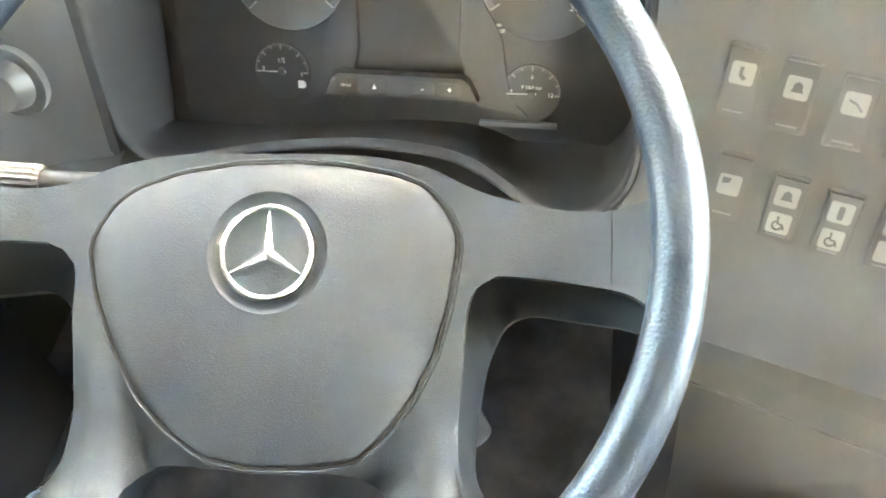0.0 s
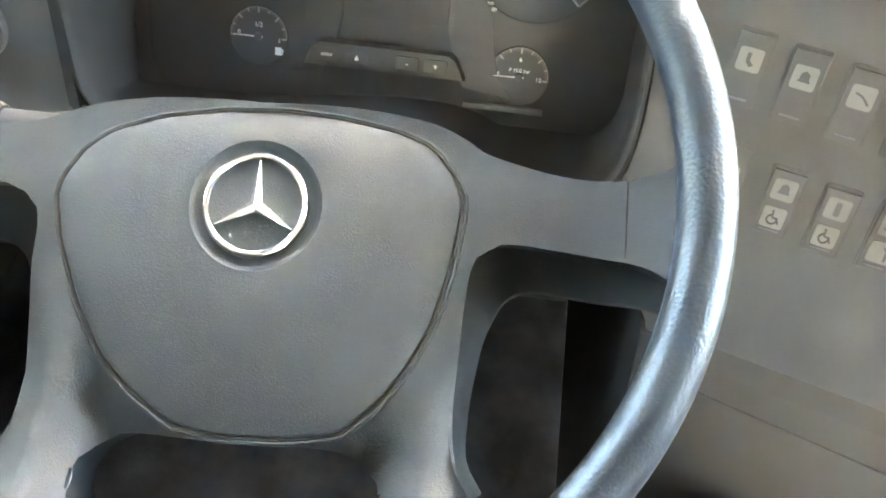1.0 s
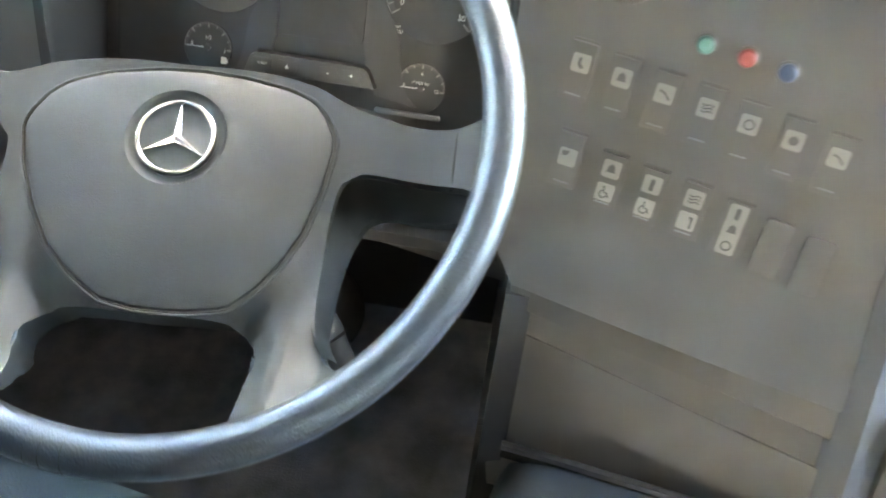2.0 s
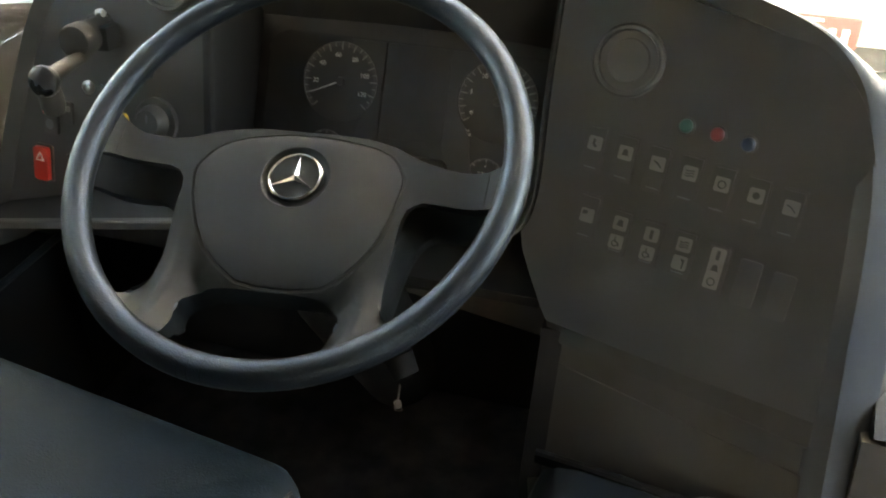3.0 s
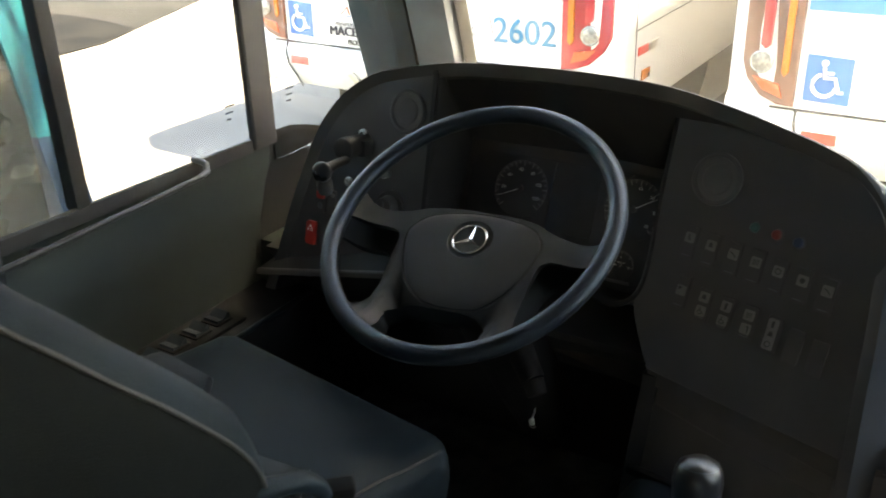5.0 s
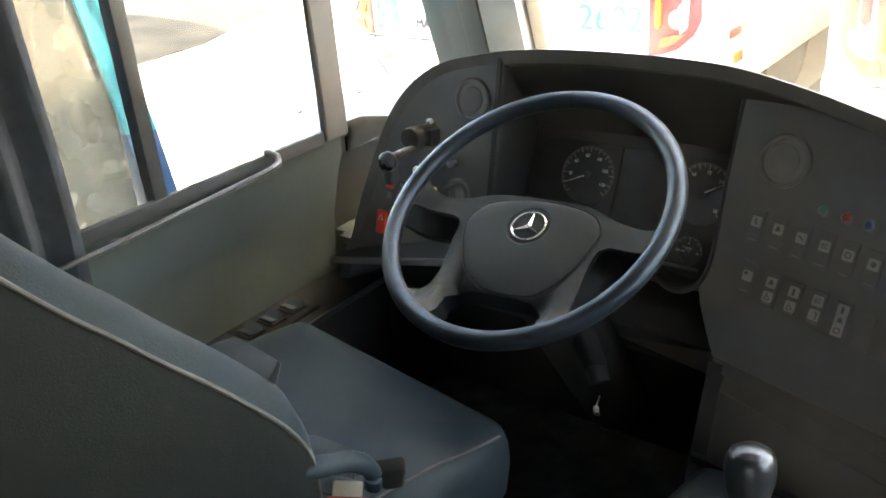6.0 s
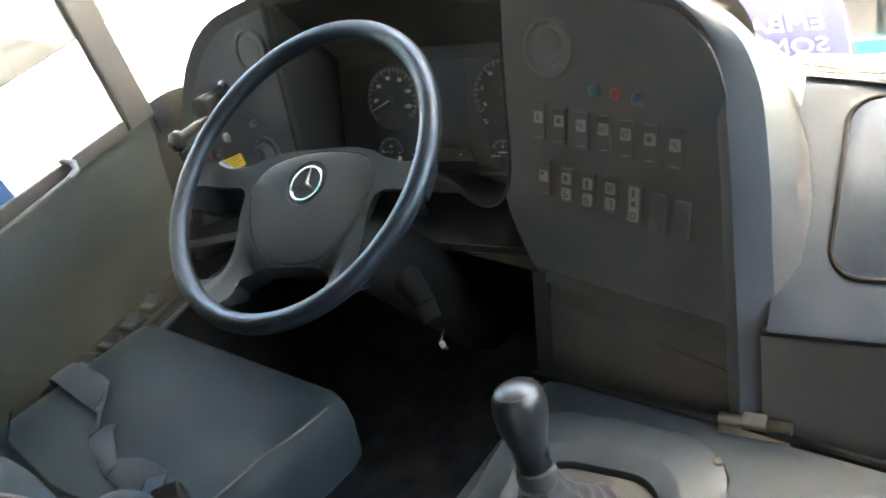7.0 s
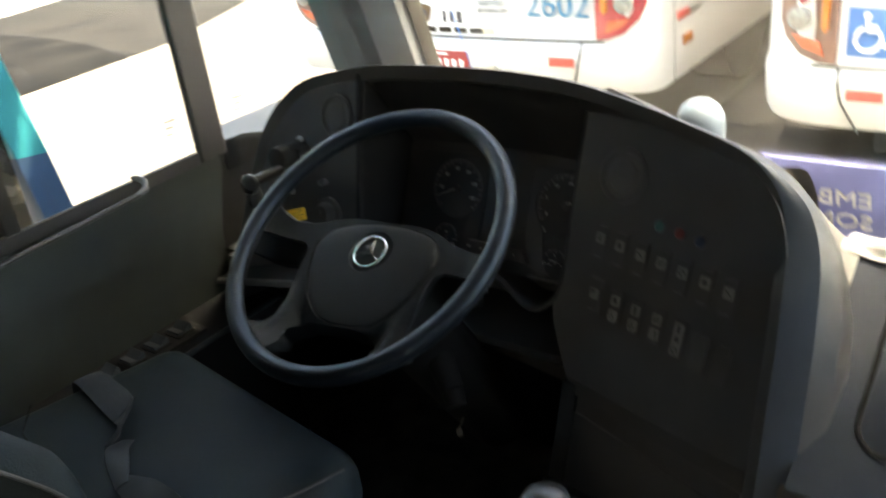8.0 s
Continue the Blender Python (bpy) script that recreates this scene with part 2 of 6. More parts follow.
def thing(name, at=None, label="", category="", group="", kind=""):
    """An empty at the base of a thing, whose parts are given in its own axes."""
    ob = new(name)
    ob.empty_display_size = 0.05
    if at is not None:
        ob.matrix_basis = at
    return tagged(ob, label, category, group, kind)


def solid(name, bm, mat, label="", category="", group="", kind="", at=None, smooth=True):
    ob = new(name, finish(bm, name, mat, smooth))
    if at is not None:
        ob.matrix_basis = at
    return tagged(ob, label, category, group, kind)


def box(bm, lo, hi, bevel=0.0, seg=2, m=None):
    lo, hi = Vector(lo), Vector(hi)
    r = bmesh.ops.create_cube(bm, size=1, matrix=Matrix.Translation((lo + hi) / 2) @ Matrix.Diagonal((*(hi - lo), 1)))
    vs = r["verts"]
    if bevel:
        es = {e for v in vs for e in v.link_edges}
        r = bmesh.ops.bevel(bm, geom=list(es), offset=bevel, segments=seg, affect="EDGES", profile=0.6, clamp_overlap=True)
        vs = list({v for f in r["faces"] for v in f.verts} | {v for v in vs if v.is_valid})
        seen, todo = set(vs), list(vs)
        while todo:
            for e in todo.pop().link_edges:
                for v in e.verts:
                    if v not in seen:
                        seen.add(v)
                        todo.append(v)
        vs = list(seen)
    if m is not None:
        bmesh.ops.transform(bm, matrix=m, verts=vs)
    return bm


def rod(bm, a, b, r0, r1=None, seg=20, m=None):
    """A round bar from a to b with flat ends."""
    a, b = Vector(a), Vector(b)
    if m is not None:
        a, b = m @ a, m @ b
    q = (b - a).to_track_quat("Z", "Y").to_matrix().to_4x4()
    bmesh.ops.create_cone(bm, cap_ends=True, segments=seg, radius1=r0, radius2=r0 if r1 is None else r1, depth=(b - a).length, matrix=Matrix.Translation((a + b) / 2) @ q)
    return bm


def lathe(bm, rings, seg=32, m=None):
    """A turned body about local z; rings are (radius, height)."""
    m = m or Matrix()
    rows = []
    for r, z in rings:
        rows.append([bm.verts.new(m @ Vector((r * math.cos(a), r * math.sin(a), z))) for a in (2 * math.pi * i / seg for i in range(seg))])
    for a, b in zip(rows, rows[1:]):
        for i in range(seg):
            j = (i + 1) % seg
            bm.faces.new((a[i], a[j], b[j], b[i]))
    for row in (rows[0], rows[-1]):
        bm.faces.new(row)
    return bm


def loft(bm, rows, closed=True, caps=True):
    """Faces between rows of points of the same length."""
    made = [[bm.verts.new(p) for p in row] for row in rows]
    n = len(made[0])
    for a, b in zip(made, made[1:]):
        for i in range(n if closed else n - 1):
            j = (i + 1) % n
            bm.faces.new((a[i], a[j], b[j], b[i]))
    if caps and closed:
        bm.faces.new(made[0])
        bm.faces.new(made[-1])
    return bm


def tube(bm, path, r, seg=10, closed=False, m=None, flat=1.0):
    """A bar of round (or flattened) section along a path."""
    pts = [Vector(p) if m is None else m @ Vector(p) for p in path]
    n = len(pts)
    rows = []
    for i, p in enumerate(pts):
        d = (pts[(i + 1) % n] - pts[i - 1]) if closed else (pts[min(i + 1, n - 1)] - pts[max(i - 1, 0)])
        q = d.to_track_quat("Z", "Y")
        rr = r[i] if isinstance(r, (list, tuple)) else r
        rows.append([p + q @ Vector((rr * math.cos(a), rr * flat * math.sin(a), 0)) for a in (2 * math.pi * k / seg for k in range(seg))])
    if closed:
        rows.append(rows[0])
        made = [[bm.verts.new(v) for v in row] for row in rows[:-1]]
        made.append(made[0])
        for a, b in zip(made, made[1:]):
            for i in range(seg):
                bm.faces.new((a[i], a[(i + 1) % seg], b[(i + 1) % seg], b[i]))
        return bm
    return loft(bm, rows)


def slab(bm, outline, depth, bevel=0.0, m=None, seg=2):
    """A plate: the outline (x, y) at local z 0, going down by depth."""
    m = m or Matrix()
    top = [bm.verts.new((x, y, 0)) for x, y in outline]
    low = [bm.verts.new((x, y, -depth)) for x, y in outline]
    n = len(top)
    f = bm.faces.new(top)
    bm.faces.new(low[::-1])
    for i in range(n):
        bm.faces.new((top[i], low[i], low[(i + 1) % n], top[(i + 1) % n]))
    vs = top + low
    if bevel:
        r = bmesh.ops.bevel(bm, geom=list(f.edges), offset=bevel, segments=seg, affect="EDGES", profile=0.6, clamp_overlap=True)
        seen, todo = set(), [v for v in r["verts"]]
        while todo:
            v = todo.pop()
            if v in seen:
                continue
            seen.add(v)
            todo += [w for e in v.link_edges for w in e.verts]
        vs = list(seen)
    bmesh.ops.transform(bm, matrix=m, verts=vs)
    return bm


def rounded(w, h, r, n=5, cx=0.0, cy=0.0):
    """The outline of a rectangle with rounded corners."""
    out = []
    for sx, sy, a0 in ((1, 1, 0), (-1, 1, 90), (-1, -1, 180), (1, -1, 270)):
        for k in range(n + 1):
            a = radians(a0 + 90 * k / n)
            out.append((cx + sx * (w / 2 - r) + r * math.cos(a), cy + sy * (h / 2 - r) + r * math.sin(a)))
    return out


def circle(r, n=32, cx=0.0, cy=0.0):
    return [(cx + r * math.cos(2 * math.pi * i / n), cy + r * math.sin(2 * math.pi * i / n)) for i in range(n)]


def smooth_line(pts, n):
    """A Catmull-Rom curve through points, n steps to a span."""
    p = [Vector(q) for q in pts]
    p = [2 * p[0] - p[1]] + p + [2 * p[-1] - p[-2]]
    out = []
    for i in range(1, len(p) - 2):
        for k in range(n):
            t = k / n
            out.append(0.5 * (2 * p[i] + (p[i + 1] - p[i - 1]) * t + (2 * p[i - 1] - 5 * p[i] + 4 * p[i + 1] - p[i + 2]) * t * t + (3 * p[i] - p[i - 1] - 3 * p[i + 1] + p[i + 2]) * t ** 3))
    return out + [p[-2]]


def run_line(pts, n=3):
    """The same curve in two axes."""
    return [(p.x, p.y) for p in smooth_line([(x, y, 0) for x, y in pts], n)]


def lettering(name, words, size, mat, parent, m, align="CENTER", depth=0.0006, label="", bold=0.0):
    cu = bpy.data.curves.new(name, "FONT")
    cu.body, cu.size, cu.align_x, cu.align_y, cu.extrude = words, size, align, "CENTER", depth
    cu.resolution_u = 3
    tmp = bpy.data.objects.new(name, cu)
    scene.collection.objects.link(tmp)
    me = bpy.data.meshes.new_from_object(tmp.evaluated_get(bpy.context.evaluated_depsgraph_get()))
    bpy.data.objects.remove(tmp)
    bpy.data.curves.remove(cu)
    if bold:   # thicker strokes: each letter laid three times, a little apart
        b = bmesh.new()
        for k, dx in enumerate((-bold, 0.0, bold)):
            old = set(b.verts)
            b.from_mesh(me)
            bmesh.ops.translate(b, verts=[v for v in b.verts if v not in old], vec=(dx * size, 0, 0.0004 * (k % 2)))
        b.to_mesh(me)
        b.free()
    me.transform(m)
    me.materials.append(mat)
    ob = new(name, me)
    ob.parent = parent
    if label:
        tagged(ob, label)
    return ob


def frame_on(o, right, normal):
    """A pose whose local x runs to the right, and local z out of the surface."""
    z = Vector(normal).normalized()
    x = (Vector(right) - z * Vector(right).dot(z)).normalized()
    y = z.cross(x)
    return Matrix(((x.x, y.x, z.x, o[0]), (x.y, y.y, z.y, o[1]), (x.z, y.z, z.z, o[2]), (0, 0, 0, 1)))


def y_hood(x, z):
    """Depth of the plane of the dashboard hood's edge."""
    return 0.207 - 0.088 * x + 0.264 * (z - 0.8)


def y_panel(x, z):
    """Depth of the plane of the switch panel."""
    return 0.144 - 0.259 * (x - 0.348) + 0.45 * (z - 0.706)


# ---- ground and yard ----
GZ = -0.55
bm = bmesh.new()
bmesh.ops.create_grid(bm, x_segments=2, y_segments=2, size=400, matrix=Matrix.Translation((0, 0, GZ)))
solid("ground", bm, YARD, "pale worn concrete bus yard in sunlight", "ground", kind="structure", smooth=False)
bm = bmesh.new()
slab(bm, [(-7.0, -6.0), (-7.06, 2.0), (-7.02, 3.1), (-7.2, 4.9), (-8.3, 7.3), (-9.0, 14.0), (-13.5, 14.0), (-11.6, 5.5), (-11.4, -6.0)], 0.02, m=Matrix.Translation((0, 0, GZ + 0.012)))
solid("road", bm, ASPHALT, "near-black asphalt strip across the yard", "road", kind="structure", smooth=False)
bm = bmesh.new()
slab(bm, [(-1.1, 2.2), (0.2, 1.7), (4.5, 1.6), (5.2, 6.0), (4.8, 13.0), (-0.6, 13.0), (-1.1, 6.0)], 0.02, m=Matrix.Translation((0, 0, GZ + 0.012)))
solid("pavement", bm, YARD_DARK, "rough dark asphalt between the parked buses", "pavement", kind="structure", smooth=False)


# ---- the cab's shell ----
def bar_wall(name, lo, hi, mat, label, bevel=0.0):
    b = bmesh.new()
    box(b, lo, hi, bevel)
    return solid(name, b, mat, label, "wall", kind="structure")


bar_wall("floor", (-0.75, -4.0, -0.08), (1.8, 1.0, 0.0), FLOOR, "black ribbed rubber cab floor")
bar_wall("ceiling", (-0.75, -4.0, 2.25), (1.8, 0.50, 2.33), LINING, "pale bus roof lining")
# Header pieces out of view, added and sized to block the sun.
bar_wall("ceiling_header", (-0.72, 0.22, 1.66), (1.72, 0.355, 2.25), SHELL, "unseen header box sized to keep sun off the dashboard")
bar_wall("sun_block_left", (-0.72, 0.355, 1.66), (0.88, 0.58, 2.25), SHELL, "unseen sun block added on the driver's side")
bar_wall("sun_block_right", (0.88, 0.355, 1.66), (1.72, 0.54, 1.76), SHELL, "unseen sun block added on the door side")
bar_wall("wall_back", (-0.75, -4.08, 0.0), (1.8, -4.0, 2.25), LINING, "plain bus rear bulkhead")
bar_wall("wall_right_low", (1.72, -4.0, 0.0), (1.8, 0.9, 0.85), LINING, "grey side wall below the windows")
bar_wall("wall_right_top", (1.72, -4.0, 1.75), (1.8, 0.35, 2.25), LINING, "grey side wall above the windows")
bar_wall("wall_right_post", (1.72, -4.0, 0.85), (1.8, -3.80, 1.75), LINING, "rear window post of the side wall")
# Added out of view to stop light from the right reaching the wheel rim.
bar_wall("wall_right_light_block", (1.72, -2.22, 0.85), (1.8, -0.25, 1.75), LINING, "unseen panel added to block light from the right")
bar_wall("wall_right_corner", (1.66, 0.42, 0.85), (1.8, 0.6, 2.25), SHELL, "front corner post of the cab")
bar_wall("wall_front_low", (-0.72, 1.0, -0.5), (1.8, 1.08, 0.36), SHELL, "front wall under the windscreen")

# left side: lower lining, sill, posts
b = bmesh.new()
loft(b, [[(-0.70, y, -0.0), (-0.655, y, 0.0), (-0.655, y, 0.40), (-0.635, y, 0.56), (-0.605, y, 0.66), (-0.588, y, 0.70), (-0.585, y, 0.735), (-0.592, y, 0.748), (-0.70, y, 0.60)] for y in (-4.0, -1.5, -0.4, 0.1, 0.23)])
wall_left = solid("wall_left", b, SHELL, "dark moulded side lining under the driver's window", "wall", kind="structure")
bar_wall("wall_left_top", (-0.70, -4.0, 1.75), (-0.62, 0.33, 2.25), SHELL, "side wall above the driver's window")
bar_wall("wall_left_post", (-0.70, -0.90, 0.74), (-0.585, -0.36, 1.8), FRAME, "window post behind the driver's seat", 0.004)
bar_wall("wall_left_post_rear", (-0.70, -4.0, 0.74), (-0.62, -2.10, 1.8), LINING, "rear window post of the side wall")


def saloon_window(name, x, y0, y1, z0, z1):
    """An unseen passenger window added as a light opening: a black rubber surround and one clear pane."""
    w = thing(name, None, "unseen passenger window added to let light in, in a black rubber surround", "window", kind="structure")
    for lo, hi in (((y0, z0), (y1, z0 + 0.03)), ((y0, z1 - 0.03), (y1, z1)), ((y0, z0 + 0.03), (y0 + 0.03, z1 - 0.03)), ((y1 - 0.03, z0 + 0.03), (y1, z1 - 0.03))):
        part("window_frame", box(bmesh.new(), (x - 0.012, lo[0], lo[1]), (x + 0.012, hi[0], hi[1]), 0.004), RUBBER, w)
    pane = part("pane", box(bmesh.new(), (x - 0.002, y0 + 0.03, z0 + 0.03), (x + 0.002, y1 - 0.03, z1 - 0.03)), GLASS, w)
    pane.visible_shadow = False


# Both are out of view, placed and sized to light dash and rim.
saloon_window("window_3", 1.76, -3.80, -2.22, 0.85, 1.75)
saloon_window("window_4", -0.66, -2.10, -0.90, 0.75, 1.75)

win = thing("window_1", None, "dark framed sliding driver's side window", "window", kind="structure")
b = bmesh.new()
loft(b, [[(-0.575, 0.179, z), (-0.572, 0.183, z), (-0.572, 0.238, z), (-0.575, 0.242, z), (-0.588, 0.242, z), (-0.588, 0.179, z)] for z in (0.74, 1.25, 1.8)])
part("window_post", b, FRAME, win)
b = bmesh.new()
box(b, (-0.608, -0.214, 0.755), (-0.578, -0.188, 1.8), 0.004)
part("sash_bar", b, FRAME, win)
b = bmesh.new()
box(b, (-0.590, -0.37, 0.735), (-0.576, 0.178, 0.7605), 0.003)
part("window_sill", b, RUBBER, win)
b = bmesh.new()
box(b, (-0.586, -0.19, 0.755), (-0.582, 0.180, 1.8))
o = part("pane", b, GLASS, win)
o.visible_shadow = False
b = bmesh.new()
box(b, (-0.603, -0.37, 0.755), (-0.600, -0.2, 1.8))
o = part("pane", b, GLASS_FILM, win, "dirt-streaked sliding pane")
o.visible_shadow = False
b = bmesh.new()
box(b, (-0.586, 0.241, 0.70), (-0.582, 0.70, 1.8))
o = part("pane", b, GLASS, win)
o.visible_shadow = False
for yy, zz in ((0.135, 0.835), (0.30, 0.83)):
    b = bmesh.new()
    for k in range(3):
        box(b, (-0.5815, yy - 0.012, zz - 0.012 * k), (-0.5810, yy + 0.012 - 0.006 * k, zz - 0.012 * k + 0.003))
    part("etched_mark", b, INK_GREY, win, "small etched maker's mark on the glass", False)

# front corner: rounded cap under the quarter pane, pillar covers, windscreen
b = bmesh.new()
pts = [(0.2305, 0.748), (0.25, 0.757), (0.30, 0.755), (0.35, 0.742), (0.42, 0.720), (0.60, 0.70), (0.80, 0.66)]
loft(b, [[(-0.70, y, 0.0), (-0.655, y, 0.0), (-0.655, y, 0.40), (-0.635, y, 0.56), (-0.605, y, 0.66), (-0.588, y, z - 0.048), (-0.585, y, z - 0.013), (-0.592, y, z), (-0.70, y, z - 0.1)] for y, z in pts])
solid("trim", b, CORNER, "rounded dark corner lining under the quarter pane", "trim", kind="structure")
LEAN = -0.30


def pillar_bar(name, x0, x1, thick, dy, mat, label, deep=0.06):
    b = bmesh.new()
    rows = []
    for z in (0.3, 0.8, 1.4, 2.3):
        y = 0.70 + dy + LEAN * (z - 0.8)
        rows.append([(x0, y, z), (x0 + 0.012, y - thick, z), (x1 - 0.012, y - thick, z), (x1, y, z), (x1, y + deep, z), (x0, y + deep, z)])
    loft(b, rows)
    return part(name, b, mat, pil, label)


pil = thing("trim_1", None, "front windscreen pillar with grey cover and dark rubber seals", "pillar", kind="structure")
pillar_bar("pillar_frame", -0.70, -0.52, 0.02, 0.0, FRAME, "dark pillar frame")
pillar_bar("pillar_cover", -0.523, -0.402, 0.04, 0.0, PILLAR, "grey moulded pillar cover", 0.004)
pillar_bar("rubber_seal", -0.412, -0.388, 0.024, 0.004, RUBBER, "black rubber windscreen seal", 0.006)
b = bmesh.new()
ys = lambda z: 0.95 - 0.37 * (z - 0.45)
loft(b, [[(x, ys(z) + dy, z) for x in (-0.40, -0.1, 0.3, 0.6, 0.9, 1.3, 1.68)] for z, dy in ((0.30, 0), (2.25, 0), (2.25, 0.006), (0.30, 0.006), (0.30, 0))], closed=False, caps=False)
bmesh.ops.remove_doubles(b, verts=b.verts, dist=1e-5)
ws = solid("window_2", b, GLASS, "large raked front windscreen", "window", kind="structure")
ws.visible_shadow = False

# ---- dashboard ----
LIP = smooth_line([(-0.578, 0.45, 0), (-0.562, 0.50, 0), (-0.547, 0.54, 0), (-0.527, 0.615, 0), (-0.495, 0.71, 0), (-0.468, 0.775, 0), (-0.438, 0.82, 0), (-0.398, 0.858, 0), (-0.345, 0.889, 0), (-0.272, 0.909, 0),
                   (-0.18, 0.926, 0), (-0.09, 0.934, 0), (0, 0.9385, 0), (0.1, 0.94, 0), (0.205, 0.936, 0), (0.302, 0.920, 0), (0.378, 0.9025, 0), (0.441, 0.8855, 0), (0.481, 0.8665, 0), (0.514, 0.837, 0),
                   (0.532, 0.803, 0), (0.543, 0.76, 0), (0.549, 0.69, 0), (0.551, 0.62, 0), (0.554, 0.55, 0), (0.556, 0.48, 0), (0.557, 0.425, 0)], 3)


def lip_y(x, z):
    w = min(1, max(0, (0.87 - z) / 0.12)) * min(1, max(0, (x - 0.3) / 0.12))
    return y_hood(x, z) * (1 - w) + y_panel(x, z) * w


def lip_row(out_right, out_top, out_left, fwd):
    row = []
    for i, p in enumerate(LIP):
        d = LIP[min(i + 1, len(LIP) - 1)] - LIP[max(i - 1, 0)]
        nx, nz = -d.y, d.x
        k = math.hypot(nx, nz)
        nx, nz = nx / k, nz / k
        w = out_right * max(nx, 0) ** (2 if out_right < 0 else 4) + out_top * max(nz, 0) ** 2 + out_left * max(-nx, 0) ** 2
        row.append(Vector((p.x + nx * w, lip_y(p.x, p.y) + fwd, p.y + nz * w)))
    return row


dash = thing("dashboard", None, "black moulded bus dashboard with a tall arched hood", "dashboard")
b = bmesh.new()
loft(b, [lip_row(-0.042, -0.034, -0.028, 0.07), lip_row(-0.037, -0.029, -0.022, 0.024), lip_row(-0.029, -0.021, -0.015, 0.008), lip_row(-0.020, -0.006, -0.006, 0.003), lip_row(-0.018, 0, 0, 0.0015), lip_row(-0.016, 0.003, 0.002, 0.0005)], closed=False, caps=False)
part("hood_lip", b, DASH, dash)
b = bmesh.new()
loft(b, [lip_row(-0.016, 0.003, 0.002, 0.0005), lip_row(-0.006, 0.003, 0.003, 0.0030), lip_row(0.008, 0.001, 0.003, 0.0085), lip_row(0.022, -0.004, 0.004, 0.0149)], closed=False, caps=False)
# Lighter copy of the box's blue-grey; the light on the edge is in the colour.
part("hood_edge", b, HOOD, dash, "blue-grey bevelled hood edge")
b = bmesh.new()


def shell_row(dxs, dzs, drop, fwd):
    """The hood's outer shell some way ahead of its edge; on the right it bulges low down and falls away above."""
    zs = (0.55, 0.69, 0.758, 0.80, 0.835, 0.867, 0.889, 0.907)
    row = []
    for p, e in zip(LIP, lip_row(0.030, 0.002, 0.004, 0.020)):
        x, z = e.x, e.z
        if p.x > 0.30:
            k = 0
            while k < 6 and p.y > zs[k + 1]:
                k += 1
            f = min(1.3, max(0.0, (p.y - zs[k]) / (zs[k + 1] - zs[k])))
            x, z = p.x + dxs[k] + (dxs[k + 1] - dxs[k]) * f, p.y + dzs[k] + (dzs[k + 1] - dzs[k]) * f
        else:
            z -= drop * min(1.0, max(0.0, (p.y - 0.70) / 0.2))
        row.append(Vector((x, lip_y(p.x, p.y) + fwd, z)))
    return row


loft(b, [lip_row(0.022, -0.004, 0.004, 0.0149),
         shell_row((0.046, 0.043, 0.034, 0.020, 0.006, -0.001, -0.004, -0.004), (0, 0, 0, -0.002, -0.010, -0.018, -0.022, -0.022), 0.018, 0.040),
         shell_row((0.055, 0.047, 0.027, 0.004, -0.013, -0.018, -0.020, -0.022), (0, 0, 0, -0.006, -0.014, -0.024, -0.032, -0.040), 0.036, 0.085),
         shell_row((0.050, 0.022, -0.004, -0.018, -0.024, -0.024, -0.024, -0.024), (0, -0.008, -0.020, -0.045, -0.060, -0.070, -0.078, -0.085), 0.095, 0.165),
         shell_row((0.030, 0.0, -0.020, -0.020, -0.030, -0.030, -0.030, -0.030), (0, -0.065, -0.100, -0.130, -0.150, -0.170, -0.190, -0.205), 0.215, 0.29),
         shell_row((0.0, -0.03, -0.04, -0.04, -0.04, -0.04, -0.04, -0.04), (0, -0.2, -0.27, -0.31, -0.34, -0.37, -0.39, -0.40), 0.40, 0.58)], closed=False, caps=False)
part("hood_shell", b, BOX, dash, "beige-grey outer hood shell, warm sunlight put into its colour")


b = bmesh.new()
b.faces.new([b.verts.new(p) for p in lip_row(-0.03, -0.13, -0.03, 0.20)])
part("hood_backing", b, DASH, dash)
b = bmesh.new()
loft(b, [lip_row(-0.031, -0.031, -0.024, 0.030), lip_row(-0.034, -0.056, -0.028, 0.044), lip_row(-0.034, -0.110, -0.028, 0.078), lip_row(-0.034, -0.168, -0.028, 0.116), lip_row(-0.034, -0.178, -0.028, 0.150)], closed=False, caps=False)
bmesh.ops.solidify(b, geom=b.faces[:], thickness=0.002)
part("hood_liner", b, DASH, dash, "charcoal liner under the hood")


def lip_inset(k, keep):
    row = []
    for i, p in enumerate(LIP):
        d = LIP[min(i + 1, len(LIP) - 1)] - LIP[max(i - 1, 0)]
        n = Vector((-d.y, d.x)).normalized()
        q = (p.x - n.x * k, p.y - n.y * k)
        if keep(*q):
            row.append(q)
    return row


def on_panel(off=0.0):
    return frame_on((0.348, 0.144 + off, 0.706), (1, -0.259, 0), (-0.23, -0.887, 0.399))


PANEL = on_panel(0.005)


def to_plane(m, ypl, pts, off=0.0):
    inv = m.inverted()
    return [tuple((inv @ Vector((x, ypl(x, z) + off, z)))[:2]) for x, z in pts]


# lower edge of the instrument recess, left to right, with its arch over the steering column
RECESS = run_line([(-0.206, 0.900), (-0.208, 0.760), (-0.207, 0.660), (-0.200, 0.622), (-0.170, 0.604), (-0.085, 0.622), (0.0, 0.635), (0.060, 0.637), (0.090, 0.631), (0.110, 0.622), (0.130, 0.613), (0.150, 0.609), (0.170, 0.613), (0.189, 0.626), (0.202, 0.648), (0.2065, 0.690), (0.204, 0.780), (0.205, 0.905)], 4)
right_edge = lip_inset(0.013, lambda x, z: x > 0.225 and z > 0.541)
b = bmesh.new()
fascia = [(x + 0.0045, z) for x, z in RECESS if x > 0.194 and z > 0.63]
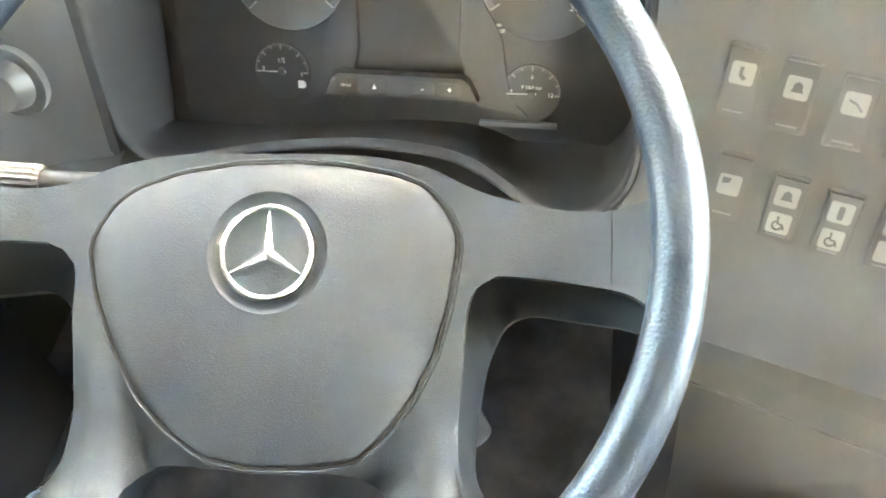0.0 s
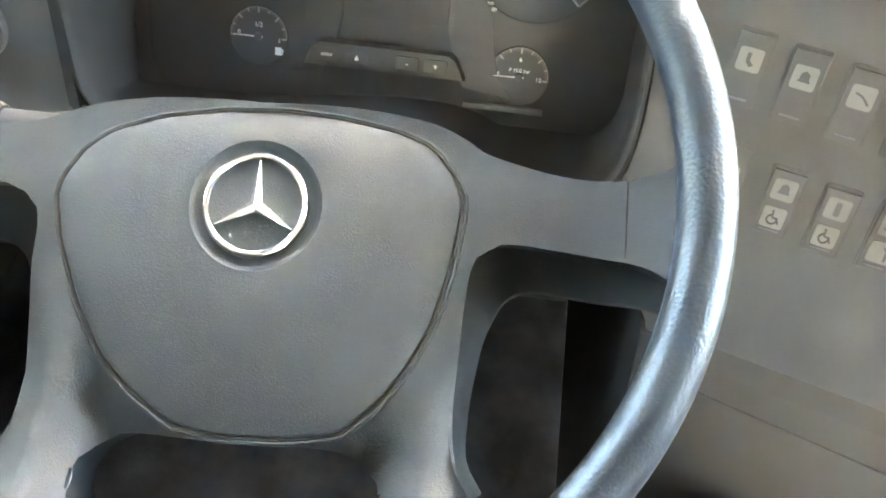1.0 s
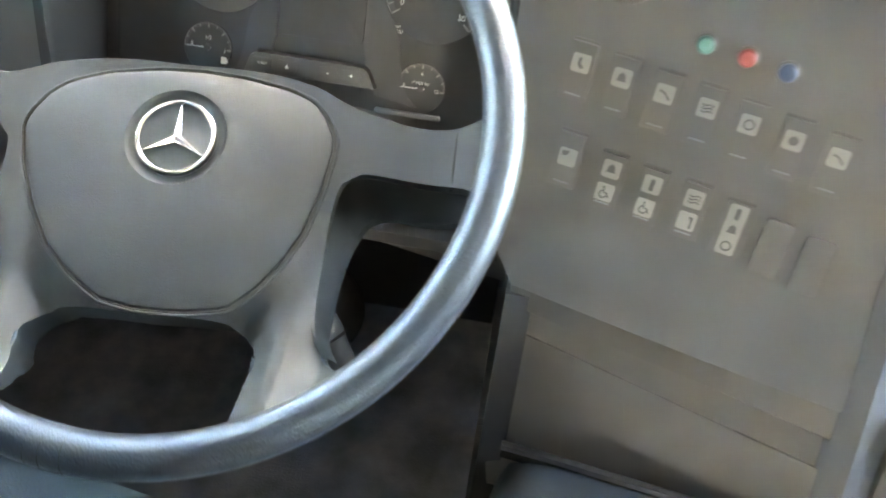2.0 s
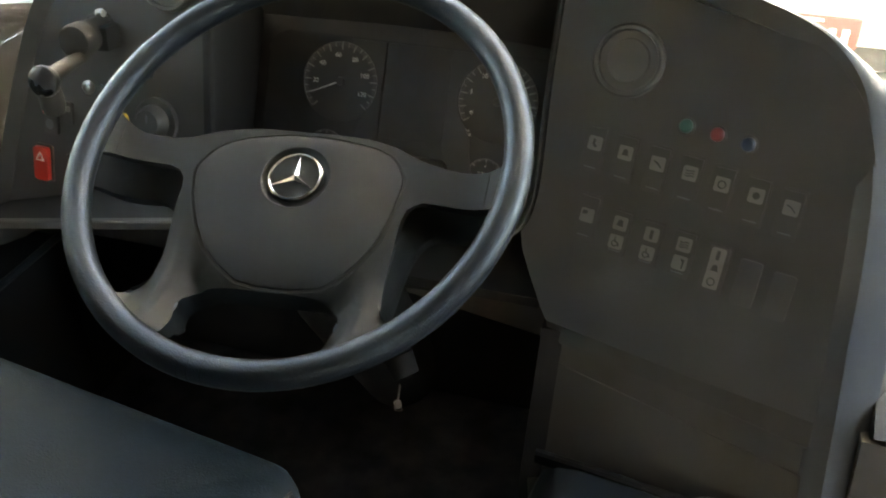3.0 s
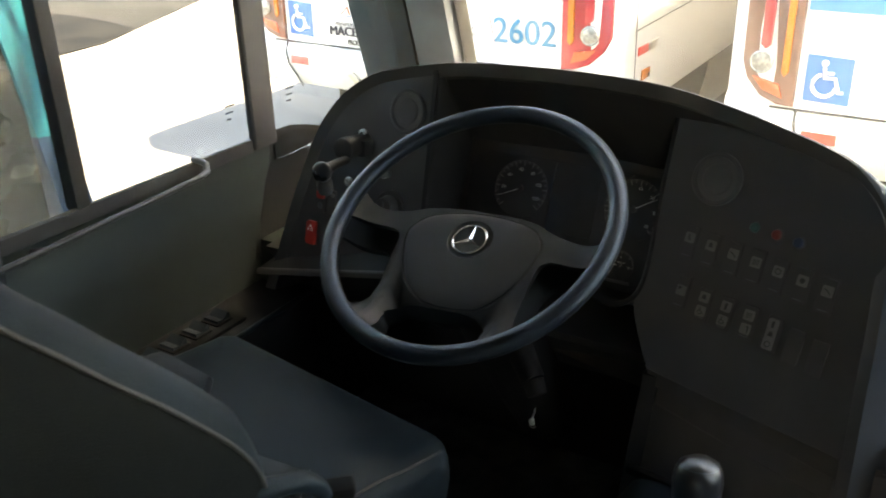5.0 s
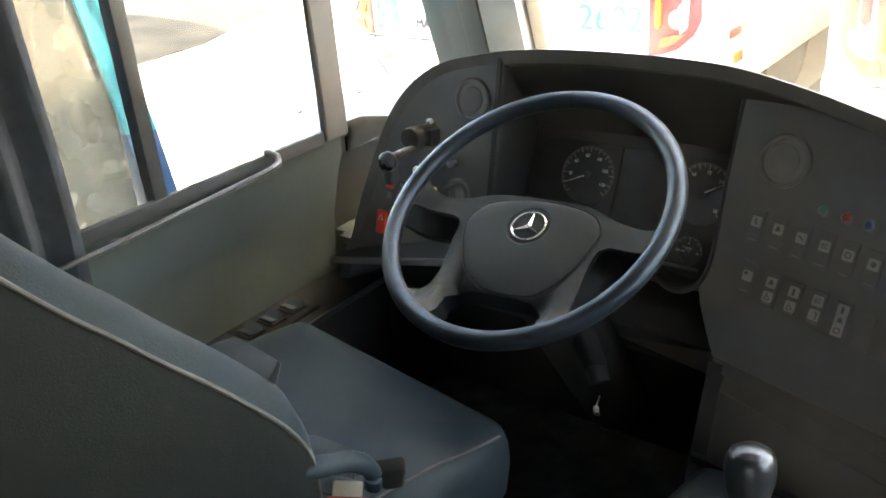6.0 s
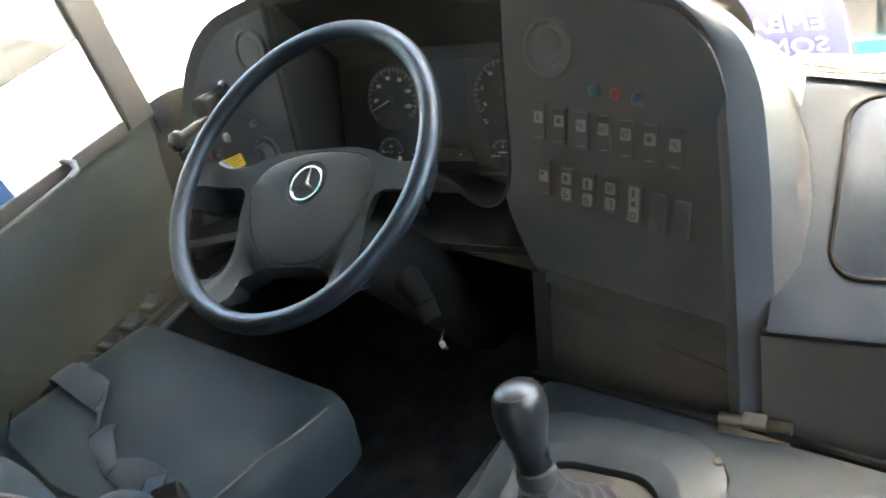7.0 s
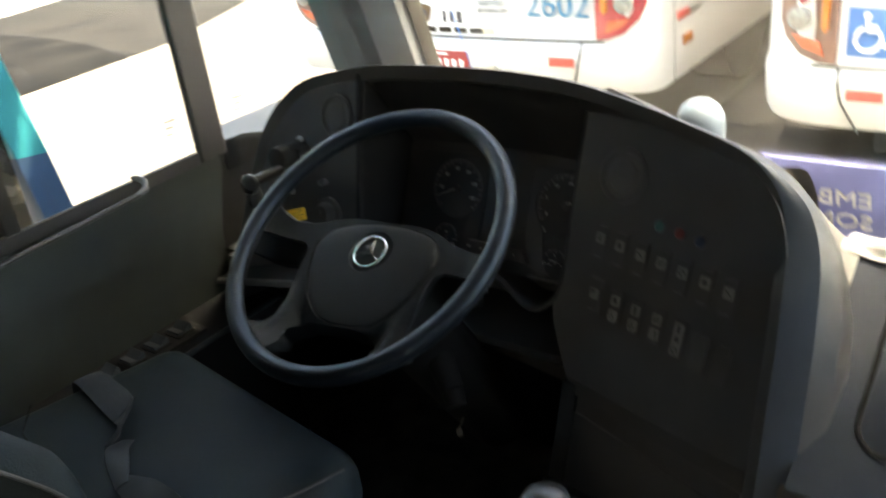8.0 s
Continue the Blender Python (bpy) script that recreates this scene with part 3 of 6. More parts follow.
slab(b, to_plane(PANEL, y_panel, right_edge + [(0.545, 0.541), (0.400, 0.543), (0.240, 0.5465), (0.228, 0.565), (0.214, 0.588), (0.201, 0.610), (0.196, 0.628)] + fascia, 0.005), 0.02, 0.003, PANEL)
part("switch_panel", b, DASH2, dash, "charcoal switch panel")
low_edge = lip_inset(0.008, lambda x, z: x > 0.225 and z < 0.485)
b = bmesh.new()
PANEL_LOW = on_panel(0.010)
slab(b, to_plane(PANEL_LOW, y_panel, [(0.246, 0.506), (0.290, 0.503), (0.420, 0.493), (0.545, 0.485)] + low_edge + [(0.55, 0.405), (0.40, 0.375), (0.25, 0.35), (0.236, 0.41), (0.243, 0.46)], 0.010), 0.02, 0.004, PANEL_LOW)
part("knee_panel", b, DASH2, dash, "charcoal lower knee panel")
b = bmesh.new()
slab(b, to_plane(on_panel(0.0135), y_panel, [(0.246, 0.56), (0.550, 0.56), (0.550, 0.47), (0.246, 0.47)], 0.0135), 0.01, 0, on_panel(0.0135))
part("shadow_step", b, DASH, dash, "recessed strip between the panels")
b = bmesh.new()
rib = on_panel(0.0075)
slab(b, to_plane(rib, y_panel, [(0.240, 0.5455), (0.400, 0.542), (0.548, 0.540), (0.548, 0.513), (0.400, 0.523), (0.280, 0.527), (0.245, 0.527)], 0.0075), 0.012, 0.002, rib)
part("panel_rib", b, DASH2, dash)

LEFT = frame_on((-0.4, y_hood(-0.4, 0.7) + 0.012, 0.7), (1, -0.088, 0), (-0.088, -1, 0.264))
left_edge = lip_inset(0.012, lambda x, z: x < -0.2 and z > 0.5)
b = bmesh.new()
slab(b, to_plane(LEFT, y_hood, left_edge + [(-0.205, 0.90), (-0.215, 0.605), (-0.38, 0.556), (-0.55, 0.505)], 0.012), 0.02, 0.003, LEFT)
part("left_panel", b, DASH2, dash, "charcoal left control panel")
b = bmesh.new()
LEDGE = ((-0.575, 0.142, 0.494), (-0.55, 0.140, 0.4995), (-0.38, 0.112, 0.548), (-0.205, 0.082, 0.599))
loft(b, [[(x, y, z - 0.001), (x, y + 0.001, z + 0.0075), (x, y + 0.003, z + 0.0095), (x, y + 0.010, z + 0.0095), (x, y + 0.010, z - 0.003)] for x, y, z in LEDGE])
# Lighter plastic than the panel: light from above is painted into the strip.
part("ledge_trim", b, VENT_RING, dash, "ledge strip, lighter grey for the light on it")
# The shelf's darker colour stands in for the shade above the strip.
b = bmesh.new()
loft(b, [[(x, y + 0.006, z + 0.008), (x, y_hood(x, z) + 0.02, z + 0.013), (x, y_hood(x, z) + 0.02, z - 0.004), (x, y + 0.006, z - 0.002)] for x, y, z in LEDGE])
part("ledge_shelf", b, UNDER, dash, "shelf under the control panel, colour darkened for shade")
# recess round the instruments; cheek and floor have its shade put into their colour
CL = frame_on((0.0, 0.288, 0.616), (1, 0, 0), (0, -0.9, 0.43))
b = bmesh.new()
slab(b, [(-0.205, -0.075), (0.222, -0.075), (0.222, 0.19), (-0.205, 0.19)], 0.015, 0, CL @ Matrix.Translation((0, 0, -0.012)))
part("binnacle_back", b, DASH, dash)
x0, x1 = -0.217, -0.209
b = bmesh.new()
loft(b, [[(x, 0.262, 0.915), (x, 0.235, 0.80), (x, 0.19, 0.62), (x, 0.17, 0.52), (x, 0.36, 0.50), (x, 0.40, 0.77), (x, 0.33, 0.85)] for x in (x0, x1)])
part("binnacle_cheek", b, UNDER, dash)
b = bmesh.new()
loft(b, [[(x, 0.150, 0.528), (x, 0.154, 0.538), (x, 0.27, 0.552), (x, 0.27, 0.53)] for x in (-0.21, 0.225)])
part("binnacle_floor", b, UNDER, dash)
# bowl of the instrument recess: a rounded lip, then a wall that runs back to the dials; darker colour paints its shade


def recess_y(x, z):
    k = min(1.0, max(0.0, (x + 0.2) / 0.4))
    return (y_hood(x, z) + 0.012) * (1 - k) + (y_panel(x, z) + 0.005) * k


def recess_row(grow, back, deep):
    """The recess's edge drawn in by grow, and taken back towards the dials: deep 0 at the lip, 1 at the dials."""
    row = []
    for i, (x, z) in enumerate(RECESS):
        a, c = Vector(RECESS[max(i - 1, 0)]), Vector(RECESS[min(i + 1, len(RECESS) - 1)])
        n = Vector((-(c - a).y, (c - a).x)).normalized()
        p = Vector((x + n.x * grow, recess_y(x, z) + back, z + n.y * grow))
        q = CL @ Vector((max(-0.200, min(0.209, x * 1.02)), max(-0.046, min(0.17, (z - 0.64) * 0.9 - 0.03)), 0.002))
        row.append(p.lerp(q, deep))
    return row


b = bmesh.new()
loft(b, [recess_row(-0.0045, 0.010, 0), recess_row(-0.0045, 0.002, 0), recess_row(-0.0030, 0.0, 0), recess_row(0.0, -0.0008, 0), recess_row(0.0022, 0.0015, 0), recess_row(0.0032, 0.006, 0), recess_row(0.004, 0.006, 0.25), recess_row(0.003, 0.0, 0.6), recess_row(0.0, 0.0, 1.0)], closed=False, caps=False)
part("instrument_surround", b, UNDER, dash, "moulded bowl round the instruments, colour darkened for shade")
# under-dash body and leg room, their shade painted in with the darker plastic
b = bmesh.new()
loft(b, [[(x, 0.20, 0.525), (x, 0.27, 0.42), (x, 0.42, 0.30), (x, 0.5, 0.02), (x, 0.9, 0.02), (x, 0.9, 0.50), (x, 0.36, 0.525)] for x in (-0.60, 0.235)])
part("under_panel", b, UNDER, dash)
# Added block: closes the corner where sunlight leaked in.
part("leak_block", box(bmesh.new(), (-0.66, 0.23, 0.0), (-0.602, 0.60, 0.52), 0.004), SHELL, dash, "grey block added to close a sun leak in the corner")
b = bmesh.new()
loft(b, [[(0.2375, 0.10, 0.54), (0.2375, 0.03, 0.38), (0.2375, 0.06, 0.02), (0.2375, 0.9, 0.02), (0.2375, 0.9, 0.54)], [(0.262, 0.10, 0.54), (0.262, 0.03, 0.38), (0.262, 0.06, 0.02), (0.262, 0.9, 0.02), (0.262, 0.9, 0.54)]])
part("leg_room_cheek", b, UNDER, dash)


# ---- steering wheel ----
WHEEL = pose(0.0045, -0.010, 0.7765, 31.0, -2.8, 0)
R_RIM, R_TUBE = 0.2118, 0.0134
wheel = thing("steering_wheel", WHEEL, "dark grey four-spoke bus steering wheel with worn rim", "steering wheel")
b = bmesh.new()
tube(b, [(R_RIM * math.cos(a), R_RIM * math.sin(a), 0.0) for a in (2 * math.pi * i / 144 for i in range(144))], R_TUBE, 28, closed=True)
part("rim", b, GRIP, wheel, "worn shiny moulded rim")
HUB_AT = pose(-0.003, 0.001, 0.779, 28.2, 0, 0) @ pose(0, 0, 0, 0, 0, 3.5)
TO_HUB = WHEEL.inverted() @ HUB_AT


def hub_part(name, b, mat, label="", smooth=True):
    bmesh.ops.transform(b, matrix=TO_HUB, verts=b.verts)
    return part(name, b, mat, wheel, label, smooth)


def dish(x, y):
    """Height of the spokes' face below the rim's plane."""
    r = math.hypot(x, y)
    return -0.037 + 0.036 * min(1, max(0, (r - 0.145) / 0.068)) ** 2.6


def refine(b, size):
    bmesh.ops.triangulate(b, faces=[f for f in b.faces if len(f.verts) > 4])
    for _ in range(4):
        long = [e for e in b.edges if e.calc_length() > size]
        if not long:
            break
        bmesh.ops.subdivide_edges(b, edges=long, cuts=1)
        bmesh.ops.triangulate(b, faces=[f for f in b.faces if len(f.verts) > 3])
        bmesh.ops.beautify_fill(b, faces=b.faces[:], edges=b.edges[:])


def mirror(pts):
    return [(-x, y) for x, y in reversed(pts)]


def run(pts, n=4):
    return run_line(pts, n)


EMB = Vector((0.003, -0.0146))
pad_pts = [(-0.104, -0.012), (-0.101, -0.003), (-0.091, 0.013), (-0.078, 0.0225), (-0.053, 0.031), (-0.018, 0.0365), (0.012, 0.0375), (0.040, 0.036), (0.070, 0.031), (0.088, 0.0245), (0.099, 0.013), (0.106, 0.0), (0.107, -0.010),
           (0.103, -0.040), (0.096, -0.068), (0.085, -0.091), (0.071, -0.110), (0.055, -0.1245), (0.029, -0.129), (-0.003, -0.130), (-0.028, -0.126), (-0.050, -0.112), (-0.069, -0.094), (-0.085, -0.068), (-0.098, -0.038)]


def by_angle(pts, n):
    """The outline's radius about the emblem, at n even angles."""
    out = []
    for i in range(n):
        a = 2 * math.pi * i / n
        d = Vector((math.cos(a), math.sin(a)))
        best = 0.05
        for k in range(len(pts)):
            p, q = Vector(pts[k]) - EMB, Vector(pts[(k + 1) % len(pts)]) - EMB
            e = q - p
            den = d.x * e.y - d.y * e.x
            if abs(den) > 1e-9:
                t = (p.x * e.y - p.y * e.x) / den
                u = (p.x * d.y - p.y * d.x) / den
                if t > 0 and -1e-6 <= u <= 1 + 1e-6:
                    best = t
        out.append((d, best))
    return out


ring = by_angle(pad_pts, 96)


def off_pad(x, y):
    """0 on the horn pad, rising to 1 a little way outside it."""
    p = Vector((x, y)) - EMB
    k = int(round(math.atan2(p.y, p.x) / (2 * math.pi) * 96)) % 96
    return min(1.0, max(0.0, (p.length - ring[k][1] - 0.002) / 0.024))


left_half = run([(0.0, 0.043), (0.03, 0.0435), (0.06, 0.042), (0.09, 0.0365), (0.108, 0.030), (0.125, 0.0245), (0.156, 0.0215), (0.180, 0.0255), (0.198, 0.0370), (0.2195, 0.0560)])
left_half += run([(0.2195, -0.034), (0.208, -0.022), (0.196, -0.0125), (0.175, -0.0095), (0.145, -0.0095), (0.122, -0.012), (0.113, -0.026), (0.112, -0.05), (0.111, -0.08), (0.110, -0.11), (0.113, -0.133), (0.123, -0.151), (0.137, -0.1605), (0.1435, -0.1665)])
low_end = run([(0.0765, -0.2065), (0.0745, -0.195), (0.0745, -0.172), (0.0775, -0.155), (0.070, -0.139), (0.05, -0.1325), (0.0, -0.1335)])
right_half = run([(0.0, 0.043), (0.03, 0.0435), (0.06, 0.042), (0.09, 0.0355), (0.108, 0.027), (0.125, 0.0205), (0.156, 0.0135), (0.185, 0.0105), (0.205, 0.0130), (0.2195, 0.018)])
right_half += run([(0.2195, -0.056), (0.208, -0.044), (0.196, -0.034), (0.175, -0.0285), (0.145, -0.0245), (0.124, -0.025), (0.115, -0.035), (0.112, -0.055), (0.111, -0.08), (0.110, -0.11), (0.113, -0.133), (0.123, -0.151), (0.137, -0.1605), (0.1435, -0.1665)])
left_half += low_end
right_half += low_end
b = bmesh.new()
slab(b, right_half + mirror(left_half[1:-1]), 0.034, 0.007, seg=4)
refine(b, 0.008)
for limit in (0.0045, 0.003):   # finer where the spokes curve up to the rim
    ends = [e for e in b.edges if max(math.hypot(v.co.x, v.co.y) for v in e.verts) > 0.170 and e.calc_length() > limit]
    bmesh.ops.subdivide_edges(b, edges=ends, cuts=1)
    bmesh.ops.triangulate(b, faces=[f for f in b.faces if len(f.verts) > 3])
    bmesh.ops.beautify_fill(b, faces=[f for f in b.faces if f.calc_center_median().length > 0.165], edges=[e for e in b.edges if e.verts[0].co.length > 0.17])
for v in b.verts:
    x, y = v.co.x, v.co.y
    v.co.z *= 1 - 0.7 * min(1, max(0, (math.hypot(x, y) - 0.185) / 0.025))
    v.co.z += dish(x, y)
    if y < -0.05:        # the lower spokes fall away to their outer sides
        v.co.z -= min(0.014, 0.62 * max(0, abs(abs(x) - 0.0935) - 0.004)) * min(1, (-0.05 - y) / 0.05) * off_pad(x, y)
for side in (1, -1):   # a clean joint line across each lower spoke
    cut = Vector((side * 0.101, -0.165, 0)).normalized()
    arm = [f for f in b.faces if side * f.calc_center_median().x > 0.02 and f.calc_center_median().y < -0.12]
    geom = set(arm) | {e for f in arm for e in f.edges} | {v for f in arm for v in f.verts}
    bmesh.ops.bisect_plane(b, geom=list(geom), plane_co=cut * 0.170, plane_no=cut, dist=0.00001)
b.normal_update()
seams = []
for side in (1, -1):
    cut = Vector((side * 0.101, -0.165, 0)).normalized()
    along = Vector((cut.y, -cut.x, 0))
    on_cut = sorted((v for v in b.verts if abs(v.co.dot(cut) - 0.170) < 0.0002 and v.normal.z > 0.15 and side * v.co.x > 0.02), key=lambda v: v.co.dot(along))
    seams.append([v.co + v.normal * 0.0012 for v in on_cut])


def wrap(name, test, label):
    """A thin moulded wrap over the part of the spokes' face that passes the test."""
    w, made = bmesh.new(), {}
    for f in b.faces:
        c = f.calc_center_median()
        if f.normal.z > -0.2 and test(c.x, c.y):
            for v in f.verts:
                if v not in made:
                    made[v] = w.verts.new(v.co + v.normal * 0.0013)
            w.faces.new([made[v] for v in f.verts])
    bmesh.ops.solidify(w, geom=w.faces[:], thickness=0.0012)
    return w, name, label


wraps = [wrap("spoke_collar", lambda x, y, s=s: s * x > 0 and y < -0.1 and (s * x * 0.101 - y * 0.165) / 0.19346 > 0.170, "worn collar where the lower spoke meets the rim") for s in (1, -1)]
wraps += [wrap("spoke_collar", lambda x, y, s=s: s * x > 0.1885 and y > -0.075, "grained collar where the spoke meets the rim") for s in (1, -1)]
hub_part("spokes", b, HUB)
for w, name, label in wraps:
    hub_part(name, w, COLLAR, label)
for line in seams:
    if len(line) > 2:
        hub_part("collar_seam", tube(bmesh.new(), line, 0.0007, 6), GROOVE, "stitched seam of the collar")
for s in (1, -1):
    b = bmesh.new()
    d = 0.016 if s > 0 else 0.0
    high = run([(0.2135, -0.016 - d), (0.204, -0.012 - d), (0.190, -0.0085 - d), (0.165, -0.0075 - d), (0.140, -0.0075 - d), (0.120, -0.010 - d), (0.111, -0.026 - d * 0.6), (0.110, -0.05), (0.109, -0.08), (0.108, -0.11), (0.111, -0.133), (0.121, -0.149)], 3)
    d *= 0.4
    low = run([(0.2125, -0.054 - d), (0.203, -0.0465 - d), (0.190, -0.042 - d), (0.165, -0.0375 - d), (0.146, -0.0355 - d), (0.133, -0.042 - d), (0.1265, -0.054 - d), (0.1225, -0.072), (0.1195, -0.09), (0.1175, -0.11), (0.118, -0.133), (0.127, -0.148)], 3)
    mid = [(h[0] * 0.45 + q[0] * 0.55, h[1] * 0.45 + q[1] * 0.55) for h, q in zip(high, low)]
    loft(b, [[(s * x, y, dish(x, y) - dz * (1 - 0.45 * min(1.0, max(0.0, (math.hypot(x, y) - 0.192) / 0.026)))) for x, y in line] for line, dz in ((high, 0.007), (mid, 0.017), (low, 0.030), (low, 0.042))], closed=False, caps=False)
    bmesh.ops.solidify(b, geom=b.faces[:], thickness=0.0025)
    hub_part("spoke_web", b, HUB)
    b = bmesh.new()
    line = ((0.0125, -0.006), (0.0095, 0.0001), (-0.002, 0.0003), (-0.016, 0.0003), (-0.0285, 0.0001), (-0.0325, -0.006)) if s > 0 else ((0.027, -0.006), (0.0235, 0.0001), (0.008, 0.0003), (-0.006, 0.0001), (-0.0115, -0.006))
    tube(b, [(s * 0.1885, y, dish(0.1885, y) + h) for y, h in line], 0.0004, 6)
    hub_part("joint_seam", b, GROOVE)
# pad: outline drawn in to the emblem's dish
def pad_row(k, h, r0=0.034):
    return [(EMB.x + d.x * (r0 + (r - r0) * k), EMB.y + d.y * (r0 + (r - r0) * k), h(EMB + d * (r0 + (r - r0) * k), k)) for d, r in ring]


def pad_h(p, k):
    return dish(p.x, p.y) + 0.0002 + 0.0076 * (1 - (k ** 2.0))


b = bmesh.new()
rows = [pad_row(1.0, lambda p, k: dish(p.x, p.y) - 0.008), pad_row(1.0, lambda p, k: pad_h(p, 1) - 0.001), pad_row(0.985, lambda p, k: pad_h(p, 1) + 0.0012)]
rows += [pad_row(k, lambda p, k: pad_h(p, k) + 0.0015) for k in (0.95, 0.85, 0.7, 0.5, 0.3, 0.15, 0.05, 0.0)]
rows += [[(EMB.x + d.x * r, EMB.y + d.y * r, z) for d, _ in ring] for r, z in ((0.0328, -0.0288), (0.0310, -0.0298), (0.0275, -0.0303), (0.0265, -0.0318))]
loft(b, rows)
hub_part("horn_pad", b, HUB, "domed grained plastic horn pad")
b = bmesh.new()
tube(b, [(EMB.x + d.x * (r + 0.0009), EMB.y + d.y * (r + 0.0009), dish(*(EMB + d * r)) + 0.0001) for d, r in ring], 0.0007, 6, closed=True)
hub_part("pad_gap", b, GROOVE)
b = bmesh.new()
tube(b, [(EMB.x + d.x * (r + 0.0026), EMB.y + d.y * (r + 0.0026), dish(*(EMB + d * r)) - 0.0003) for d, r in ring], 0.0011, 8, closed=True)
hub_part("pad_rim", b, HUB)
E3 = Matrix.Translation((EMB.x, EMB.y, -0.0300))
b = bmesh.new()
lathe(b, [(0.0001, 0.0), (0.0262, 0.0), (0.0262, 0.001), (0.0001, 0.0012)], 48, E3)
hub_part("badge_disc", b, HUB)
b = bmesh.new()
tube(b, [E3 @ Vector((0.0253 * math.cos(a), 0.0253 * math.sin(a), 0.0022)) for a in (2 * math.pi * i / 64 for i in range(64))], 0.0016, 10, closed=True)
hub_part("badge_ring", b, CHROME, "polished chrome ring")
for k in range(3):
    b = bmesh.new()
    a = radians(90 + 120 * k)
    d, s = Vector((math.cos(a), math.sin(a), 0)), Vector((-math.sin(a), math.cos(a), 0))
    pts = [s * 0.0036 - d * 0.002, d * 0.0240 + s * 0.0004, d * 0.0240 - s * 0.0004, -s * 0.0036 - d * 0.002]
    vs = [b.verts.new(E3 @ (p + Vector((0, 0, 0.0013)))) for p in pts]
    top, end = b.verts.new(E3 @ Vector((0, 0, 0.0052))), b.verts.new(E3 @ (d * 0.0238 + Vector((0, 0, 0.0030))))
    for f in ((vs[0], vs[1], end, top), (end, vs[2], vs[3], top), (vs[1], vs[2], end), (vs[0], top, vs[3]), vs):
        b.faces.new(f)
    hub_part("badge_arm", b, CHROME, smooth=False)
# rim seam and gouges
for a, w in ((94.5, 0.9), (267.5, 0.7), (264.0, 0.7), (261.5, 0.5)):
    b = bmesh.new()
    c = Vector((R_RIM * math.cos(radians(a)), R_RIM * math.sin(radians(a)), 0))
    t = Vector((-math.sin(radians(a)), math.cos(radians(a)), 0))
    q = t.to_track_quat("Z", "Y").to_matrix().to_4x4()
    lathe(b, [(R_TUBE * 0.98, -0.0008 * w), (R_TUBE * 1.014, -0.0003 * w), (R_TUBE * 1.014, 0.0003 * w), (R_TUBE * 0.98, 0.0008 * w)], 18, Matrix.Translation(c) @ q)
    part("rim_mark", b, GROOVE, wheel, "scuffed seam across the rim")

column = thing("steering_column", WHEEL, "black plastic steering column shroud with ignition lock", "steering column")
b = bmesh.new()
lathe(b, [(0.040, -0.050), (0.044, -0.085), (0.046, -0.10), (0.056, -0.16), (0.060, -0.22), (0.058, -0.40), (0.055, -0.52)], 32, Matrix.Translation((0, -0.035, 0)))
# Near-black on shroud and lock puts the leg room's shade into the colour.
part("shroud", b, GROOVE, column)
b = bmesh.new()
rod(b, (0.075, -0.10, -0.24), (0.087, -0.118, -0.25), 0.017, 0.015, 20)
rod(b, (0.04, -0.06, -0.22), (0.075, -0.10, -0.24), 0.022, 0.018, 20)
part("ignition_lock", b, GROOVE, column)
key = thing("ignition_key", pose(0.086, 0.045, 0.448, 20, 0, 10) @ Matrix.Diagonal((0.55, 0.55, 0.55, 1)), "small steel key hanging in the ignition lock", "key")
b = bmesh.new()
box(b, (-0.0015, -0.02, -0.002), (0.0015, 0.02, 0.004), 0.0006)
part("blade", b, STEEL, key)
b = bmesh.new()
slab(b, rounded(0.016, 0.022, 0.006), 0.003, 0.0008, pose(0, -0.02, -0.010, 60, 0, 20))
part("bow", b, STEEL, key)
b = bmesh.new()
tube(b, [(0.009 * math.cos(a), -0.022, -0.026 + 0.009 * math.sin(a)) for a in (2 * math.pi * i / 16 for i in range(16))], 0.0012, 6, closed=True)
part("split_ring", b, STEEL, key)

stalk = thing("indicator_stalk", None, "black column stalk with ribbed grip, white marks and yellow label", "stalk")
b = bmesh.new()
rod(b, (-0.05, 0.062, 0.722), (-0.168, 0.060, 0.722), 0.0085, 0.0085)
part("arm", b, STALK, stalk)
b = bmesh.new()
rows = []
for x, r in ((-0.168, 0.010), (-0.171, 0.0118), (-0.205, 0.0118), (-0.208, 0.0105)):
    rows.append([(x, 0.060 + (r * (1 - 0.06 * (i % 2))) * math.cos(2 * math.pi * i / 36), 0.722 + (r * (1 - 0.06 * (i % 2))) * math.sin(2 * math.pi * i / 36)) for i in range(36)])
loft(b, rows)
part("ribbed_grip", b, STALK, stalk, "ribbed twist grip", False)
b = bmesh.new()
loft(b, [[(-0.208, 0.060 + 0.011 * math.cos(a), 0.722 + 0.008 * math.sin(a)) for a in (2 * math.pi * i / 16 for i in range(16))], [(-0.318, 0.132 + 0.010 * math.cos(a), 0.694 + 0.007 * math.sin(a)) for a in (2 * math.pi * i / 16 for i in range(16))]])
part("tip", b, STALK, stalk)
for k in range(3):
    b = bmesh.new()
    box(b, (-0.153 + 0.008 * k, 0.0505, 0.7245), (-0.150 + 0.008 * k, 0.0525, 0.7275 + 0.001 * (k % 2)), 0.0002, 1)
    part("white_mark", b, WHITE_INK, stalk)
LABEL = frame_on((-0.300, 0.138, 0.6925), (0.72, 0.68, 0.06), (0.62, -0.55, 0.42))
b = bmesh.new()
slab(b, rounded(0.042, 0.021, 0.002), 0.001, 0, LABEL)
part("label", b, YELLOW, stalk, "yellow paper label")
